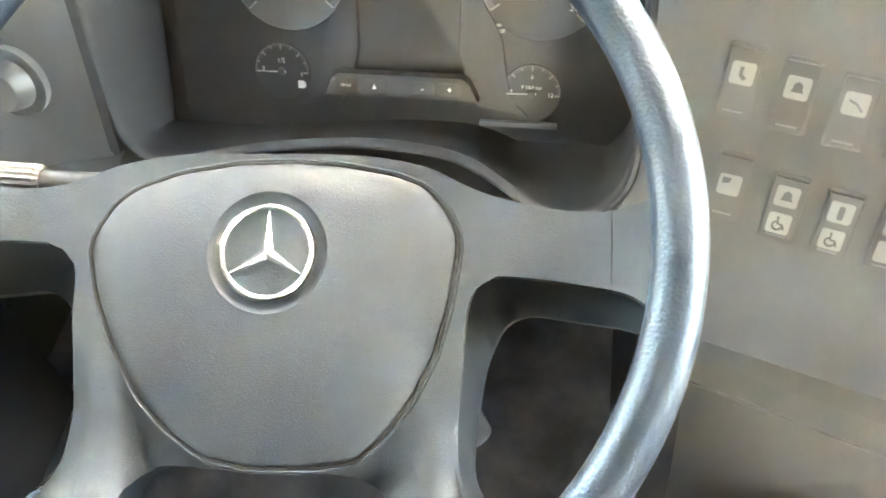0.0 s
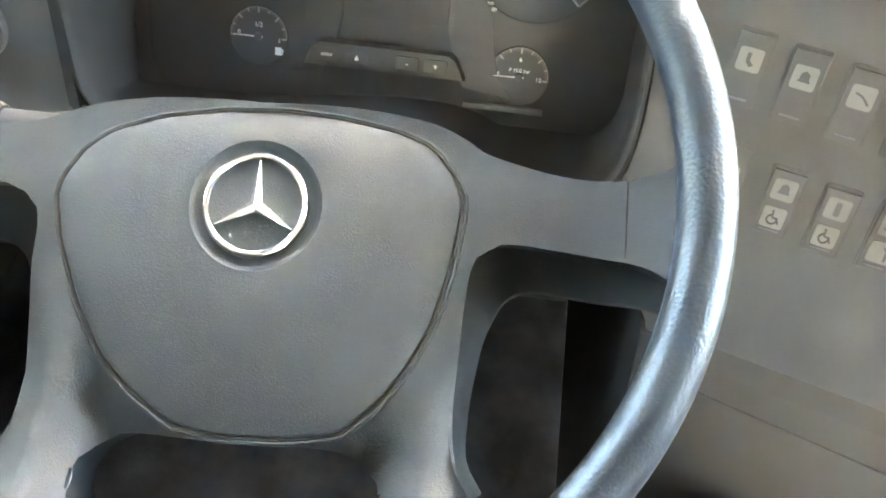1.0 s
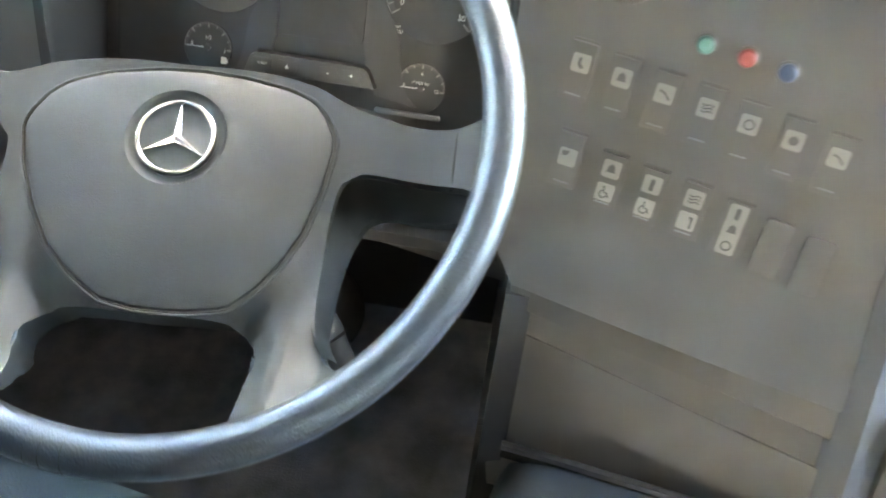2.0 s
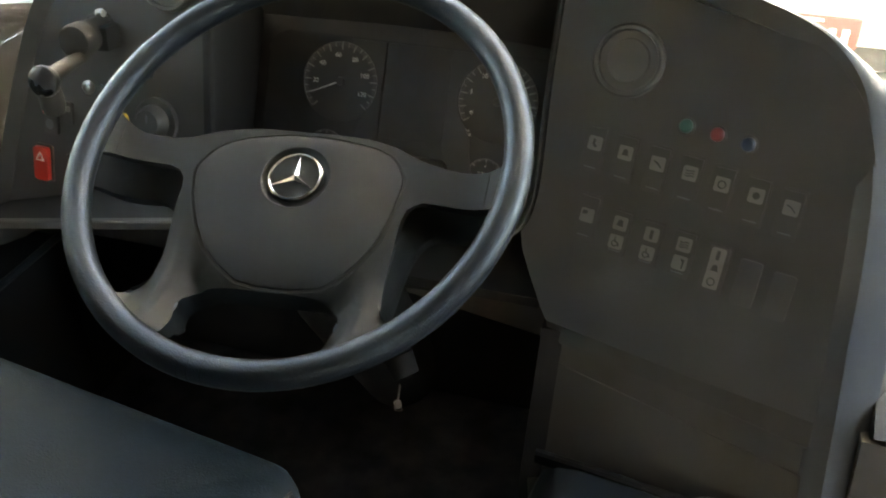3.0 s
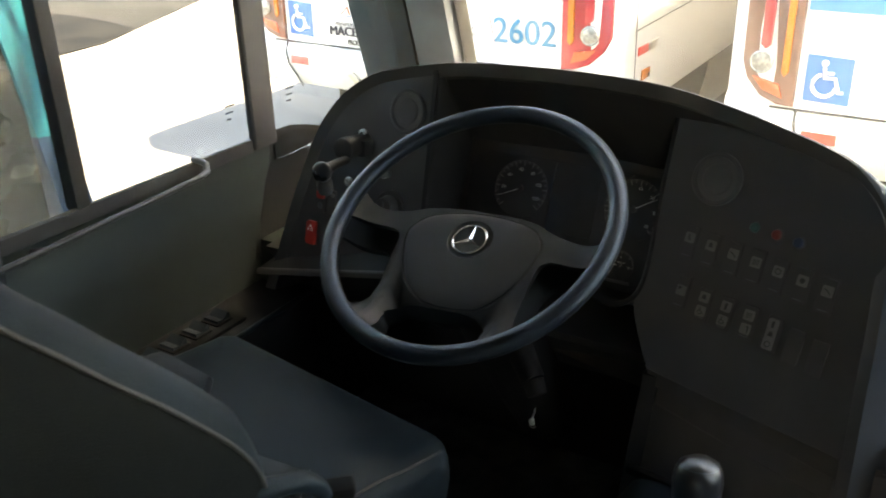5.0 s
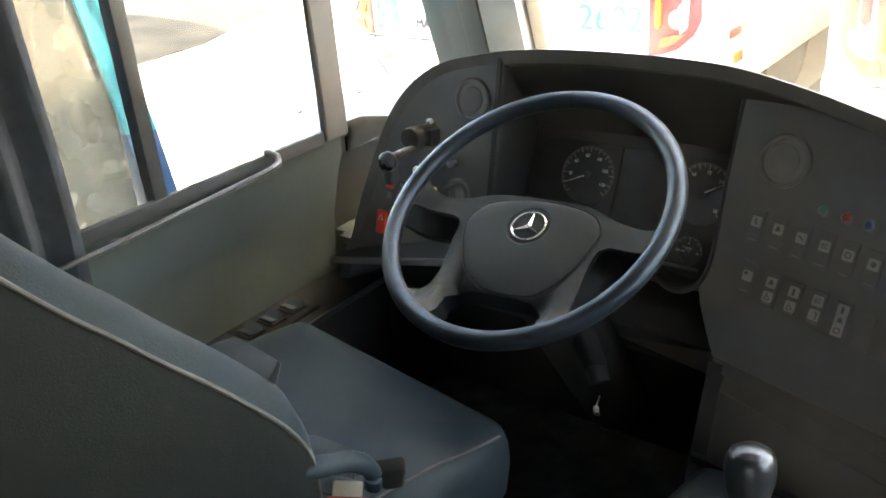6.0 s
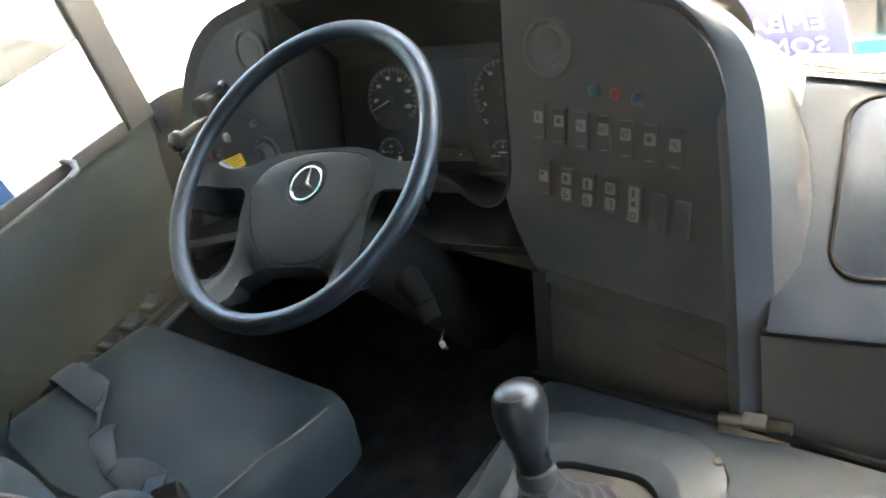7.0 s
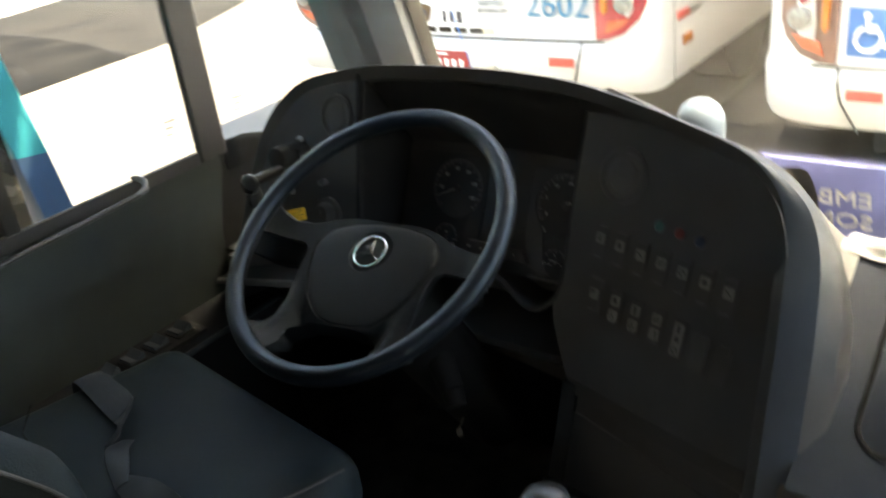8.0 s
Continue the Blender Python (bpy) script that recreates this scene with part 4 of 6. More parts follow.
for k in range(4):
    b = bmesh.new()
    box(b, (-0.018, 0.0065 - 0.0042 * k, 0.0002), (0.017 - 0.004 * (k % 2), 0.0075 - 0.0042 * k, 0.0006), 0, 1, LABEL)
    part("label_line", b, INK_GOLD, stalk)

# ---- instruments ----
cluster = thing("instrument_cluster", CL, "black instrument cluster with two large and two small dials", "instrument cluster")
b = bmesh.new()
slab(b, rounded(0.41, 0.205, 0.03, 6, 0.017, 0.048), 0.010, 0.003)
part("housing", b, DIAL, cluster)
b = bmesh.new()
slab(b, rounded(0.084, 0.12, 0.004, 4, 0.019, 0.088), 0.003, 0.0006, Matrix.Translation((0, 0, 0.0012)))
part("display", b, DIAL, cluster, "dark message display")
# raised bezels that fill between the dials and the display
for cx, sx, inner in ((-0.083, 1, -0.0245), (0.127, -1, 0.0625)):
    b = bmesh.new()
    lobe = [(cx + sx * x, y) for x, y in run_line([(0.016, 0.142), (0.037, 0.129), (0.049, 0.110), (0.0525, 0.092), (0.049, 0.073), (0.038, 0.056), (0.030, 0.040), (0.0275, 0.022), (0.024, 0.004), (0.018, -0.012), (0.006, -0.024)])]
    slab(b, lobe + [(inner - sx * 0.016, -0.018), (inner - sx * 0.006, 0.004), (inner, 0.026), (inner, 0.148), (cx + sx * 0.010, 0.148)], 0.004, 0.001, Matrix.Translation((0, 0, 0.0032)))
    part("bezel", b, BEZEL, cluster, "charcoal bezel between dial and display")


def dial(cx, cy, r, a0, a1, marks, needle, small, label):
    """A dial with its ring, its ticks and its needle; angles in degrees, clockwise from a0 to a1."""
    d = part("dial", lathe(bmesh.new(), [(0.0001, 0.0), (r, 0.0), (r * 1.015, 0.0005), (r * 1.03, 0.0), (r * 1.03, -0.001)], 48, Matrix.Translation((cx, cy, 0.0015))), DIAL, cluster, label)
    for i in range(marks + 1):
        a = radians(a0 + (a1 - a0) * i / marks)
        big = i % 2 == 0
        t = bmesh.new()
        box(t, (r * (0.80 if big else 0.87), -0.0005 if not big else -0.0007, 0), (r * 0.97, 0.0005 if not big else 0.0007, 0.0004), 0, 1, Matrix.Translation((cx, cy, 0.0018)) @ pose(0, 0, 0, 0, 0, math.degrees(a)))
        part("tick", t, DIAL_INK, d, smooth=False)
    t = bmesh.new()
    loft(t, [[(cx + r * k * math.cos(radians(a0 + (a1 - a0) * i / 40)), cy + r * k * math.sin(radians(a0 + (a1 - a0) * i / 40)), 0.0016 + dz) for k, dz in ((0.88, -0.001), (0.88, 0.0), (0.985, 0.0), (0.985, -0.001))] for i in range(41)])
    part("scale_band", t, DIAL_BAND, d, smooth=False)
    t = bmesh.new()
    arc = [(r * 0.985 * math.cos(radians(a0 + (a1 - a0) * k / 30)), r * 0.985 * math.sin(radians(a0 + (a1 - a0) * k / 30)), 0) for k in range(31)]
    tube(t, arc, 0.00025, 5, m=Matrix.Translation((cx, cy, 0.0018)))
    part("scale_line", t, DIAL_INK, d)
    t = bmesh.new()
    m = Matrix.Translation((cx, cy, 0.004)) @ pose(0, 0, 0, 0, 0, needle)
    w = 0.0007 if small else 0.0010
    vs = [t.verts.new(m @ Vector(p)) for p in ((-0.004, w, 0), (r * 0.86, w * 0.4, 0), (r * 0.86, -w * 0.4, 0), (-0.004, -w, 0), (0.0, 0, 0.0012))]
    for f in ((0, 1, 4), (1, 2, 4), (2, 3, 4), (3, 0, 4), (3, 2, 1, 0)):
        t.faces.new([vs[k] for k in f])
    part("needle", t, WHITE_INK, d, smooth=False)
    t = bmesh.new()
    lathe(t, [(0.0035 if small else 0.006, 0.0), (0.003 if small else 0.005, 0.004), (0.0005, 0.0045)], 20, Matrix.Translation((cx, cy, 0.002)))
    part("needle_cap", t, DASH, d)
    return d


def print_on(d, words, x, y, size):
    lettering("numeral", words, size, WHITE_INK, d, Matrix.Translation((x, y, 0.0022)), depth=0.0002)


spd = dial(-0.083, 0.092, 0.051, 225, -40, 24, 205, False, "round speedometer dial")
for k, n in enumerate(("20", "40", "60", "80", "100", "120")):
    a = radians(225 - 265 * (k + 1) / 6.4)
    print_on(spd, n, -0.083 + 0.034 * math.cos(a), 0.092 + 0.034 * math.sin(a), 0.0085)
tach = dial(0.127, 0.092, 0.051, 215, -45, 24, 32, False, "round rev counter dial")
for k, n in enumerate(("0", "5", "10", "15", "20", "25", "30")):
    a = radians(208 - 250 * k / 6)
    print_on(tach, n, 0.127 + 0.036 * math.cos(a), 0.092 + 0.036 * math.sin(a), 0.008)
print_on(tach, "rpm", 0.092, 0.052, 0.005)
print_on(tach, "x 100", 0.094, 0.047, 0.0045)
fuel = dial(-0.094, 0.004, 0.024, 182, -2, 8, 180, True, "small fuel dial")
print_on(fuel, "1/2", -0.094, 0.0135, 0.0055)
print_on(fuel, "0", -0.1105, 0.006, 0.005)
print_on(fuel, "1", -0.0765, 0.002, 0.005)
b = bmesh.new()
box(b, (-0.080, -0.010, 0.002), (-0.0745, -0.0035, 0.0024))
box(b, (-0.0742, -0.009, 0.002), (-0.0732, -0.005, 0.0024))
part("pump_symbol", b, WHITE_INK, fuel, smooth=False)
press = dial(0.123, -0.004, 0.024, 184, -4, 8, 182, True, "small air pressure dial")
print_on(press, "6", 0.123, 0.010, 0.005)
print_on(press, "P 10.0 bar", 0.123, 0.001, 0.0042)
print_on(press, "12", 0.139, -0.005, 0.005)
print_on(press, "0", 0.106, -0.003, 0.004)
b = bmesh.new()
slab(b, [(-0.052, -0.010), (0.080, -0.010), (0.072, 0.006), (0.066, 0.010), (-0.040, 0.010), (-0.046, 0.006)], 0.014, 0.003, Matrix.Translation((0, 0, 0.0175)))
strip = part("button_strip", b, DASH2, cluster, "strip of four small cluster buttons")
for k, (x, w) in enumerate(((-0.033, "1000,0"), (-0.008, None), (0.033, "-"), (0.056, "+"))):
    b = bmesh.new()
    slab(b, rounded(0.019, 0.011, 0.002), 0.0015, 0.0005, Matrix.Translation((x, 0.0, 0.0188)))
    part("button", b, DASH, strip)
    if w:
        lettering("numeral", w, 0.0035 if k == 0 else 0.007, WHITE_INK, strip, Matrix.Translation((x, 0.0, 0.0194)), depth=0.0002)
    else:
        b = bmesh.new()
        slab(b, [(x - 0.002, -0.002), (x + 0.002, -0.002), (x, 0.0022)], 0.0003, 0, Matrix.Translation((0, 0, 0.0196)))
        part("arrow_mark", b, WHITE_INK, strip, smooth=False)
b = bmesh.new()
box(b, (0.080, -0.034, 0.0), (0.146, -0.029, 0.006), 0.0015)
part("trim_line", b, TRIM, cluster)

# ---- switches ----
def symbol(kind, parent, m, s):
    """A small dark symbol on a pale square; s is the square's half width."""
    b = bmesh.new()
    T = m @ Matrix.Translation((0, 0, 0.0007))
    if kind == "wheelchair":
        tube(b, [(s * (-0.1 + 0.42 * math.cos(radians(a))), s * (-0.2 + 0.42 * math.sin(radians(a))), 0) for a in range(100, 371, 30)], s * 0.09, 5, m=T)
        tube(b, [(s * -0.15, s * 0.45, 0), (s * -0.1, s * 0.0, 0), (s * 0.3, s * 0.0, 0), (s * 0.5, s * -0.5, 0)], s * 0.09, 5, m=T)
        lathe(b, [(s * 0.14, 0), (s * 0.13, 0.0003)], 10, T @ Matrix.Translation((s * -0.18, s * 0.62, 0)))
    elif kind == "bell":
        slab(b, [(s * x, s * y) for x, y in ((-0.55, -0.35), (0.55, -0.35), (0.4, -0.1), (0.36, 0.35), (0.0, 0.6), (-0.36, 0.35), (-0.4, -0.1))], 0.0003, 0, T)
    elif kind == "bar":
        slab(b, rounded(s * 0.5, s * 1.3, s * 0.15, 3), 0.0003, 0, T)
    elif kind == "ring":
        tube(b, [(s * 0.5 * math.cos(a), s * 0.5 * math.sin(a), 0) for a in (2 * math.pi * i / 18 for i in range(18))], s * 0.1, 5, closed=True, m=T)
    elif kind == "waves":
        for k in (-0.35, 0.0, 0.35):
            tube(b, [(s * x, s * (k + 0.12 * math.sin(6 * x)), 0) for x in (-0.6, -0.3, 0, 0.3, 0.6)], s * 0.08, 5, m=T)
    elif kind == "corner":
        slab(b, [(s * x, s * y) for x, y in ((-0.7, 0.7), (0.1, 0.7), (-0.1, 0.2), (-0.7, 0.1))], 0.0003, 0, T)
    elif kind == "slash":
        tube(b, [(-s * 0.6, s * 0.3, 0), (0, s * 0.1, 0), (s * 0.6, -s * 0.5, 0)], s * 0.1, 5, m=T)
    elif kind == "door":
        slab(b, [(s * x, s * y) for x, y in ((0.0, 0.6), (0.6, 0.6), (0.6, -0.7), (0.35, -0.7), (0.35, 0.2))], 0.0003, 0, T)
    elif kind == "blot":
        slab(b, circle(s * 0.5, 9), 0.0003, 0, T)
    else:
        slab(b, [(s * x, s * y) for x, y in ((-0.3, 0.6), (0.05, 0.6), (0.0, 0.0), (0.4, -0.4), (0.1, -0.6), (-0.3, -0.2))], 0.0003, 0, T)
    return part("symbol", b, ICON_DARK, parent, smooth=False)


def rocker(x, z, icons, label, lift=0.0):
    """A rocker switch let into the panel at (x, z), with icons at heights along it."""
    ob = thing("rocker_switch", frame_on((x, y_panel(x, z) + 0.004, z), (1, -0.259, 0), (-0.23, -0.887, 0.399)), label, "switch", "switches on the panel")
    b = bmesh.new()
    slab(b, rounded(0.024, 0.050, 0.003), 0.015, 0.0006, Matrix.Translation((0, lift, 0.0)))
    part("bezel", b, DASH2, ob)
    b = bmesh.new()
    prof = [(-0.0225, -0.001), (-0.0225, 0.0006), (-0.008, 0.0009), (0.0, 0.0012), (0.012, 0.0020), (0.0225, 0.0026), (0.0225, -0.001)]
    loft(b, [[(sx, y + lift, z2) for y, z2 in prof] for sx in (-0.0102, -0.0098, 0.0098, 0.0102)])
    part("rocker", b, DASH2, ob)
    for kind, dy in icons:
        m = Matrix.Translation((0, dy, 0.0020 + 0.07 * max(0, dy - lift)))
        b = bmesh.new()
        slab(b, rounded(0.0150, 0.0150, 0.0022), 0.0012, 0, m)
        part("icon_plate", b, ICON, ob, smooth=False)
        symbol(kind, ob, m, 0.0075)
    b = bmesh.new()
    slab(b, rounded(0.013, 0.0012, 0.0004), 0.0006, 0, Matrix.Translation((0, lift - 0.020, 0.0013)))
    part("marker_line", b, TRIM, ob, smooth=False)
    return ob


for (x, z), kind, what in zip(((0.2652, 0.7350), (0.2984, 0.7332), (0.3325, 0.7311), (0.3656, 0.7301), (0.3977, 0.7277), (0.4309, 0.7259), (0.4640, 0.7233)), ("bottle", "bell", "slash", "waves", "ring", "blot", "slash"),
                              ("bent arrow", "lamp", "slash", "wave", "ring", "blot", "wiper")):
    rocker(x, z, [(kind, 0.0)], "black rocker switch with pale square %s icon" % what, -0.006)
rocker(0.2685, 0.6649, [("corner", 0.0)], "black rocker switch with pale square flag icon", -0.002)
rocker(0.3042, 0.6574, [("bell", 0.010), ("wheelchair", -0.0105)], "black rocker switch with bell and wheelchair icons", 0.0)
rocker(0.3377, 0.6557, [("bar", 0.010), ("wheelchair", -0.0105)], "black rocker switch with bar and wheelchair icons", 0.0)
rocker(0.3715, 0.6553, [("waves", 0.010), ("door", -0.0095)], "black rocker switch with wave and door icons", 0.0)
rocker(0.4053, 0.6513, [("bar", 0.014), ("bell", 0.0), ("ring", -0.014)], "black rocker switch with three small worn icons", 0.0)
for x, z in ((0.437, 0.646), (0.469, 0.643)):
    ob = thing("blank_cover", frame_on((x, y_panel(x, z) + 0.005, z), (1, -0.259, 0), (-0.23, -0.887, 0.399)), "plain black blank cover in the switch row", "switch cover", "switches on the panel")
    part("plate", slab(bmesh.new(), rounded(0.022, 0.047, 0.003), 0.004, 0.001, Matrix.Translation((0, 0, 0.003))), DASH, ob)
for x, z, mat, c in ((0.354, 0.771, LED_G, "green"), (0.385, 0.770, LED_R, "red"), (0.415, 0.768, LED_B, "blue")):
    ob = thing("indicator_lamp", frame_on((x, y_panel(x, z) + 0.005, z), (1, -0.259, 0), (-0.23, -0.887, 0.399)), "round %s warning lamp in the switch panel" % c, "lamp", "warning lamps")
    part("lens", lathe(bmesh.new(), [(0.0072, 0.0), (0.0068, 0.004), (0.005, 0.006), (0.0005, 0.0068)], 24), mat, ob)
    part("bezel", lathe(bmesh.new(), [(0.0092, 0.0), (0.009, 0.002), (0.0073, 0.0025), (0.0073, 0.0)], 24), DASH, ob)


def round_vent(m, r, label):
    ob = thing("air_vent", m, label, "air vent", "round air vents")
    b = bmesh.new()
    lathe(b, [(r * 0.80, 0.0005), (r * 0.84, 0.0042), (r * 0.93, 0.0050), (r, 0.0030), (r * 1.01, -0.002)], 48)
    part("vent_ring", b, DASH, ob, "dark rounded ring")
    b = bmesh.new()
    lathe(b, [(r * 0.82, -0.001), (r * 0.81, 0.0012), (r * 0.60, 0.0008), (r * 0.56, 0.0022), (r * 0.3, 0.0030), (0.0005, 0.0032)], 48)
    part("vent_bowl", b, VENT_RING, ob, "dark sunken shutter")


round_vent(frame_on((0.286, y_panel(0.286, 0.818) + 0.003, 0.818), (1, -0.259, 0), (-0.23, -0.887, 0.399)), 0.038, "round black swivel air vent above the switches")
round_vent(frame_on((-0.267, y_hood(-0.267, 0.837) + 0.010, 0.837), (1, -0.088, 0), (-0.088, -1, 0.264)), 0.038, "round black swivel air vent beside the brake valve")


# ---- left control panel ----
def on_left(x, z, off=0.012):
    return frame_on((x, y_hood(x, z) + off, z), (1, -0.088, 0), (-0.088, -1, 0.264))


brake = thing("parking_brake_valve", None, "grey hand brake valve with round-ended lever", "brake lever")
VALVE = frame_on((-0.366, 0.252, 0.764), (1, 0, 0), (0.09, -1, 0.14))
b = bmesh.new()
lathe(b, [(0.024, 0.0), (0.024, 0.010), (0.0195, 0.014), (0.0190, 0.050), (0.0180, 0.052)], 32, VALVE)
box(b, (0.004, -0.018, 0.004), (0.026, 0.013, 0.044), 0.006, 2, VALVE)
part("valve_body", b, UNDER, brake)
b = bmesh.new()
lathe(b, [(0.0180, 0.052), (0.0208, 0.054), (0.0210, 0.070), (0.0190, 0.076), (0.012, 0.079), (0.0005, 0.080)], 32, VALVE)
part("valve_cap", b, UNDER, brake, "dark ribbed end cap")
b = bmesh.new()
tube(b, [(-0.352, 0.176, 0.757), (-0.348, 0.150, 0.7605), (-0.343, 0.118, 0.7625), (-0.340, 0.094, 0.763)], [0.0075, 0.0085, 0.0095, 0.0105], 16)
part("lever_arm", b, STALK, brake)
b = bmesh.new()
lathe(b, [(0.010, -0.004), (0.0165, -0.002), (0.0180, 0.003), (0.0175, 0.008), (0.013, 0.012), (0.0005, 0.0135)], 28, frame_on((-0.340, 0.096, 0.762), (1, 0, 0), (0.06, -1, 0.25)))
part("lever_knob", b, KNOB, brake, "round-ended dark knob")
b = bmesh.new()
lathe(b, [(0.011, 0.0), (0.013, -0.006), (0.0135, -0.022), (0.011, -0.030), (0.0005, -0.031)], 24, Matrix.Translation((-0.341, 0.098, 0.752)))
part("release_collar", b, UNDER, brake, "black release sleeve under the knob")
for x, z in ((-0.365, 0.783), (-0.39, 0.693)):
    ob = thing("panel_bolt", on_left(x, z), "small chrome screw with washer in the panel", "screw", "panel screws")
    part("head", lathe(bmesh.new(), [(0.009, 0.0), (0.009, 0.003), (0.006, 0.006), (0.0045, 0.0065), (0.0035, 0.004), (0.0003, 0.004)], 20), STEEL, ob)
push = thing("red_push_switch", on_left(-0.452, 0.647), "black switch with red top and worn round icon", "switch")
part("body", slab(bmesh.new(), rounded(0.022, 0.050, 0.003), 0.004, 0.001, Matrix.Translation((0, 0, 0.004))), DASH, push)
part("red_cap", slab(bmesh.new(), rounded(0.018, 0.018, 0.003), 0.006, 0.0015, Matrix.Translation((0, 0.012, 0.009))), RED_PART, push)
part("round_icon", lathe(bmesh.new(), [(0.0068, 0), (0.0065, 0.0006), (0.0003, 0.0007)], 18, Matrix.Translation((-0.002, -0.011, 0.0045))), TRIM, push)
small = thing("side_switch", on_left(-0.424, 0.655), "narrow black switch with pale mark", "switch")
part("body", slab(bmesh.new(), rounded(0.014, 0.03, 0.003), 0.004, 0.001, Matrix.Translation((0, 0, 0.004))), DASH, small)
part("pale_mark", slab(bmesh.new(), rounded(0.008, 0.008, 0.002), 0.0006, 0, Matrix.Translation((0.001, 0.006, 0.005))), ICON, small)
hazard = thing("hazard_switch", on_left(-0.470, 0.582), "red hazard light switch with white triangle", "switch")
part("bezel", slab(bmesh.new(), rounded(0.030, 0.052, 0.004), 0.004, 0.001, Matrix.Translation((0, 0, 0.0025))), DASH, hazard)
part("rocker", slab(bmesh.new(), rounded(0.023, 0.046, 0.003), 0.008, 0.002, Matrix.Translation((0, 0, 0.009))), RED_PART, hazard)
b = bmesh.new()
tri_pts = [(-0.006, 0.005, 0.0095), (0.006, 0.005, 0.0095), (0.0, 0.0155, 0.0095)]
tube(b, tri_pts, 0.0009, 6, closed=True)
part("triangle", b, WHITE_INK, hazard)
light = thing("light_switch", on_left(-0.285, 0.668), "round rotary light switch with chrome edge", "switch")
part("knob", lathe(bmesh.new(), [(0.030, 0.0), (0.030, 0.006), (0.022, 0.008), (0.018, 0.022), (0.0165, 0.024), (0.0005, 0.024)], 36), DASH, light)
part("knob_ring", lathe(bmesh.new(), [(0.0305, 0.0055), (0.0305, 0.0075), (0.0290, 0.0080), (0.0290, 0.006)], 36), DASH, light)
part("pointer", slab(bmesh.new(), rounded(0.0025, 0.010, 0.001), 0.001, 0, Matrix.Translation((0, 0.006, 0.0248))), TRIM, light)
lever = thing("small_lever", on_left(-0.296, 0.722), "small grey toggle lever on the panel", "switch")
part("paddle", slab(bmesh.new(), rounded(0.026, 0.010, 0.004), 0.006, 0.002, pose(0, 0, 0.014, 0, -15, 25)), TRIM, lever)
part("post", rod(bmesh.new(), (0, 0, 0), (0, 0, 0.012), 0.005, 0.004), DASH, lever)


# ---- side console and rail ----
con = thing("side_console", None, "black side console with four rocker switches under the window", "console")
b = bmesh.new()
loft(b, [[(-0.66, y, 0.0), (-0.53, y, 0.0), (-0.526, y, 0.405), (-0.532, y, 0.42), (-0.66, y, 0.424)] for y in (-0.75, -0.2, 0.1, 0.25)])
part("console_body", b, UNDER, con)
b = bmesh.new()
tube(b, [(-0.528, -0.75, 0.419), (-0.528, 0.25, 0.419)], 0.006, 8)
part("console_edge", b, BOX_SIDE, con, "grey rolled edge")
b = bmesh.new()
box(b, (-0.640, -0.150, 0.42), (-0.560, 0.085, 0.428), 0.004)
part("switch_plate", b, UNDER, con)
for k in range(4):
    y = 0.046 - 0.056 * k
    b = bmesh.new()
    slab(b, rounded(0.046, 0.044, 0.004), 0.004, 0.001, Matrix.Translation((-0.600, y, 0.4315)))
    rocker_frame = part("switch_frame", b, UNDER, con)
    b = bmesh.new()
    loft(b, [[(x, y - 0.017, 0.429), (x, y - 0.016, 0.437), (x, y - 0.002, 0.435), (x, y + 0.014, 0.445), (x, y + 0.017, 0.442), (x, y + 0.017, 0.429)] for x in (-0.618, -0.6165, -0.5835, -0.582)])
    part("window_switch", b, HOOD, rocker_frame, "worn grey rocker")
rail = thing("window_rail", None, "grey tubular rail with catch below the side window", "handrail")
b = bmesh.new()
tube(b, [(-0.560, -0.52, 0.728), (-0.550, -0.48, 0.731), (-0.545, -0.35, 0.7325), (-0.545, -0.1, 0.741), (-0.545, 0.015, 0.746)], 0.0048, 12)
part("tube", b, FRAME, rail)
b = bmesh.new()
tube(b, [(-0.545, 0.010, 0.746), (-0.546, 0.028, 0.750), (-0.556, 0.036, 0.760), (-0.572, 0.036, 0.764), (-0.588, 0.034, 0.764)], [0.005, 0.006, 0.006, 0.006, 0.005], 12)
part("catch", b, TRIM, rail)
for y in (-0.30,):
    b = bmesh.new()
    rod(b, (-0.545, y, 0.733), (-0.60, y, 0.715), 0.006)
    part("bracket", b, DASH, rail)

curtain = bmesh.new()
rows = []
for k in range(12):
    z = 0.66 + k * 0.12
    rows.append([(-0.565 + 0.014 * math.sin(y * 95 + 0.6 * math.sin(k)) + 0.004 * math.sin(k * 1.3), y + 0.006 * math.sin(k * 0.9), z) for y in (-0.62 + 0.0075 * i for i in range(36))])
loft(curtain, rows, closed=False, caps=False)
bmesh.ops.solidify(curtain, geom=curtain.faces[:], thickness=0.003)
solid("curtain", curtain, CLOTH, "dark folded curtain gathered behind the side window", "curtain")

# ---- driver's seat ----
SEAT = frame_on((-0.20, -0.09, 0.505), (0.497, -0.078, 0.01), (0.0, 0.06, 1.0))
seat = thing("driver_seat", None, "dark blue vinyl driver's seat with grey piping", "seat")


def puff(w, d, r, n, top, crown, edge, m):
    """A stuffed cushion: outline rows from the underside up over the crown; local x across, y ahead."""
    rows = []
    for i, z in ((0.02, -top), (0.002, -top + 0.02), (-0.004, -0.060), (-0.002, -0.032), (0.004, -0.014), (0.014, -0.003), (0.028, 0.003), (0.06, crown * 0.6), (0.11, crown * 0.9), (0.17, crown), (0.238, crown)):
        rows.append([m @ Vector((x, y, z)) for x, y in rounded(w - 2 * i, d - 2 * i, max(r - i, 0.003), 7)])
    return rows


b = bmesh.new()
CUSH = SEAT @ Matrix.Translation((0.0, -0.245, 0.0))
loft(b, puff(0.52, 0.49, 0.042, 7, 0.13, 0.010, 0.0, CUSH))
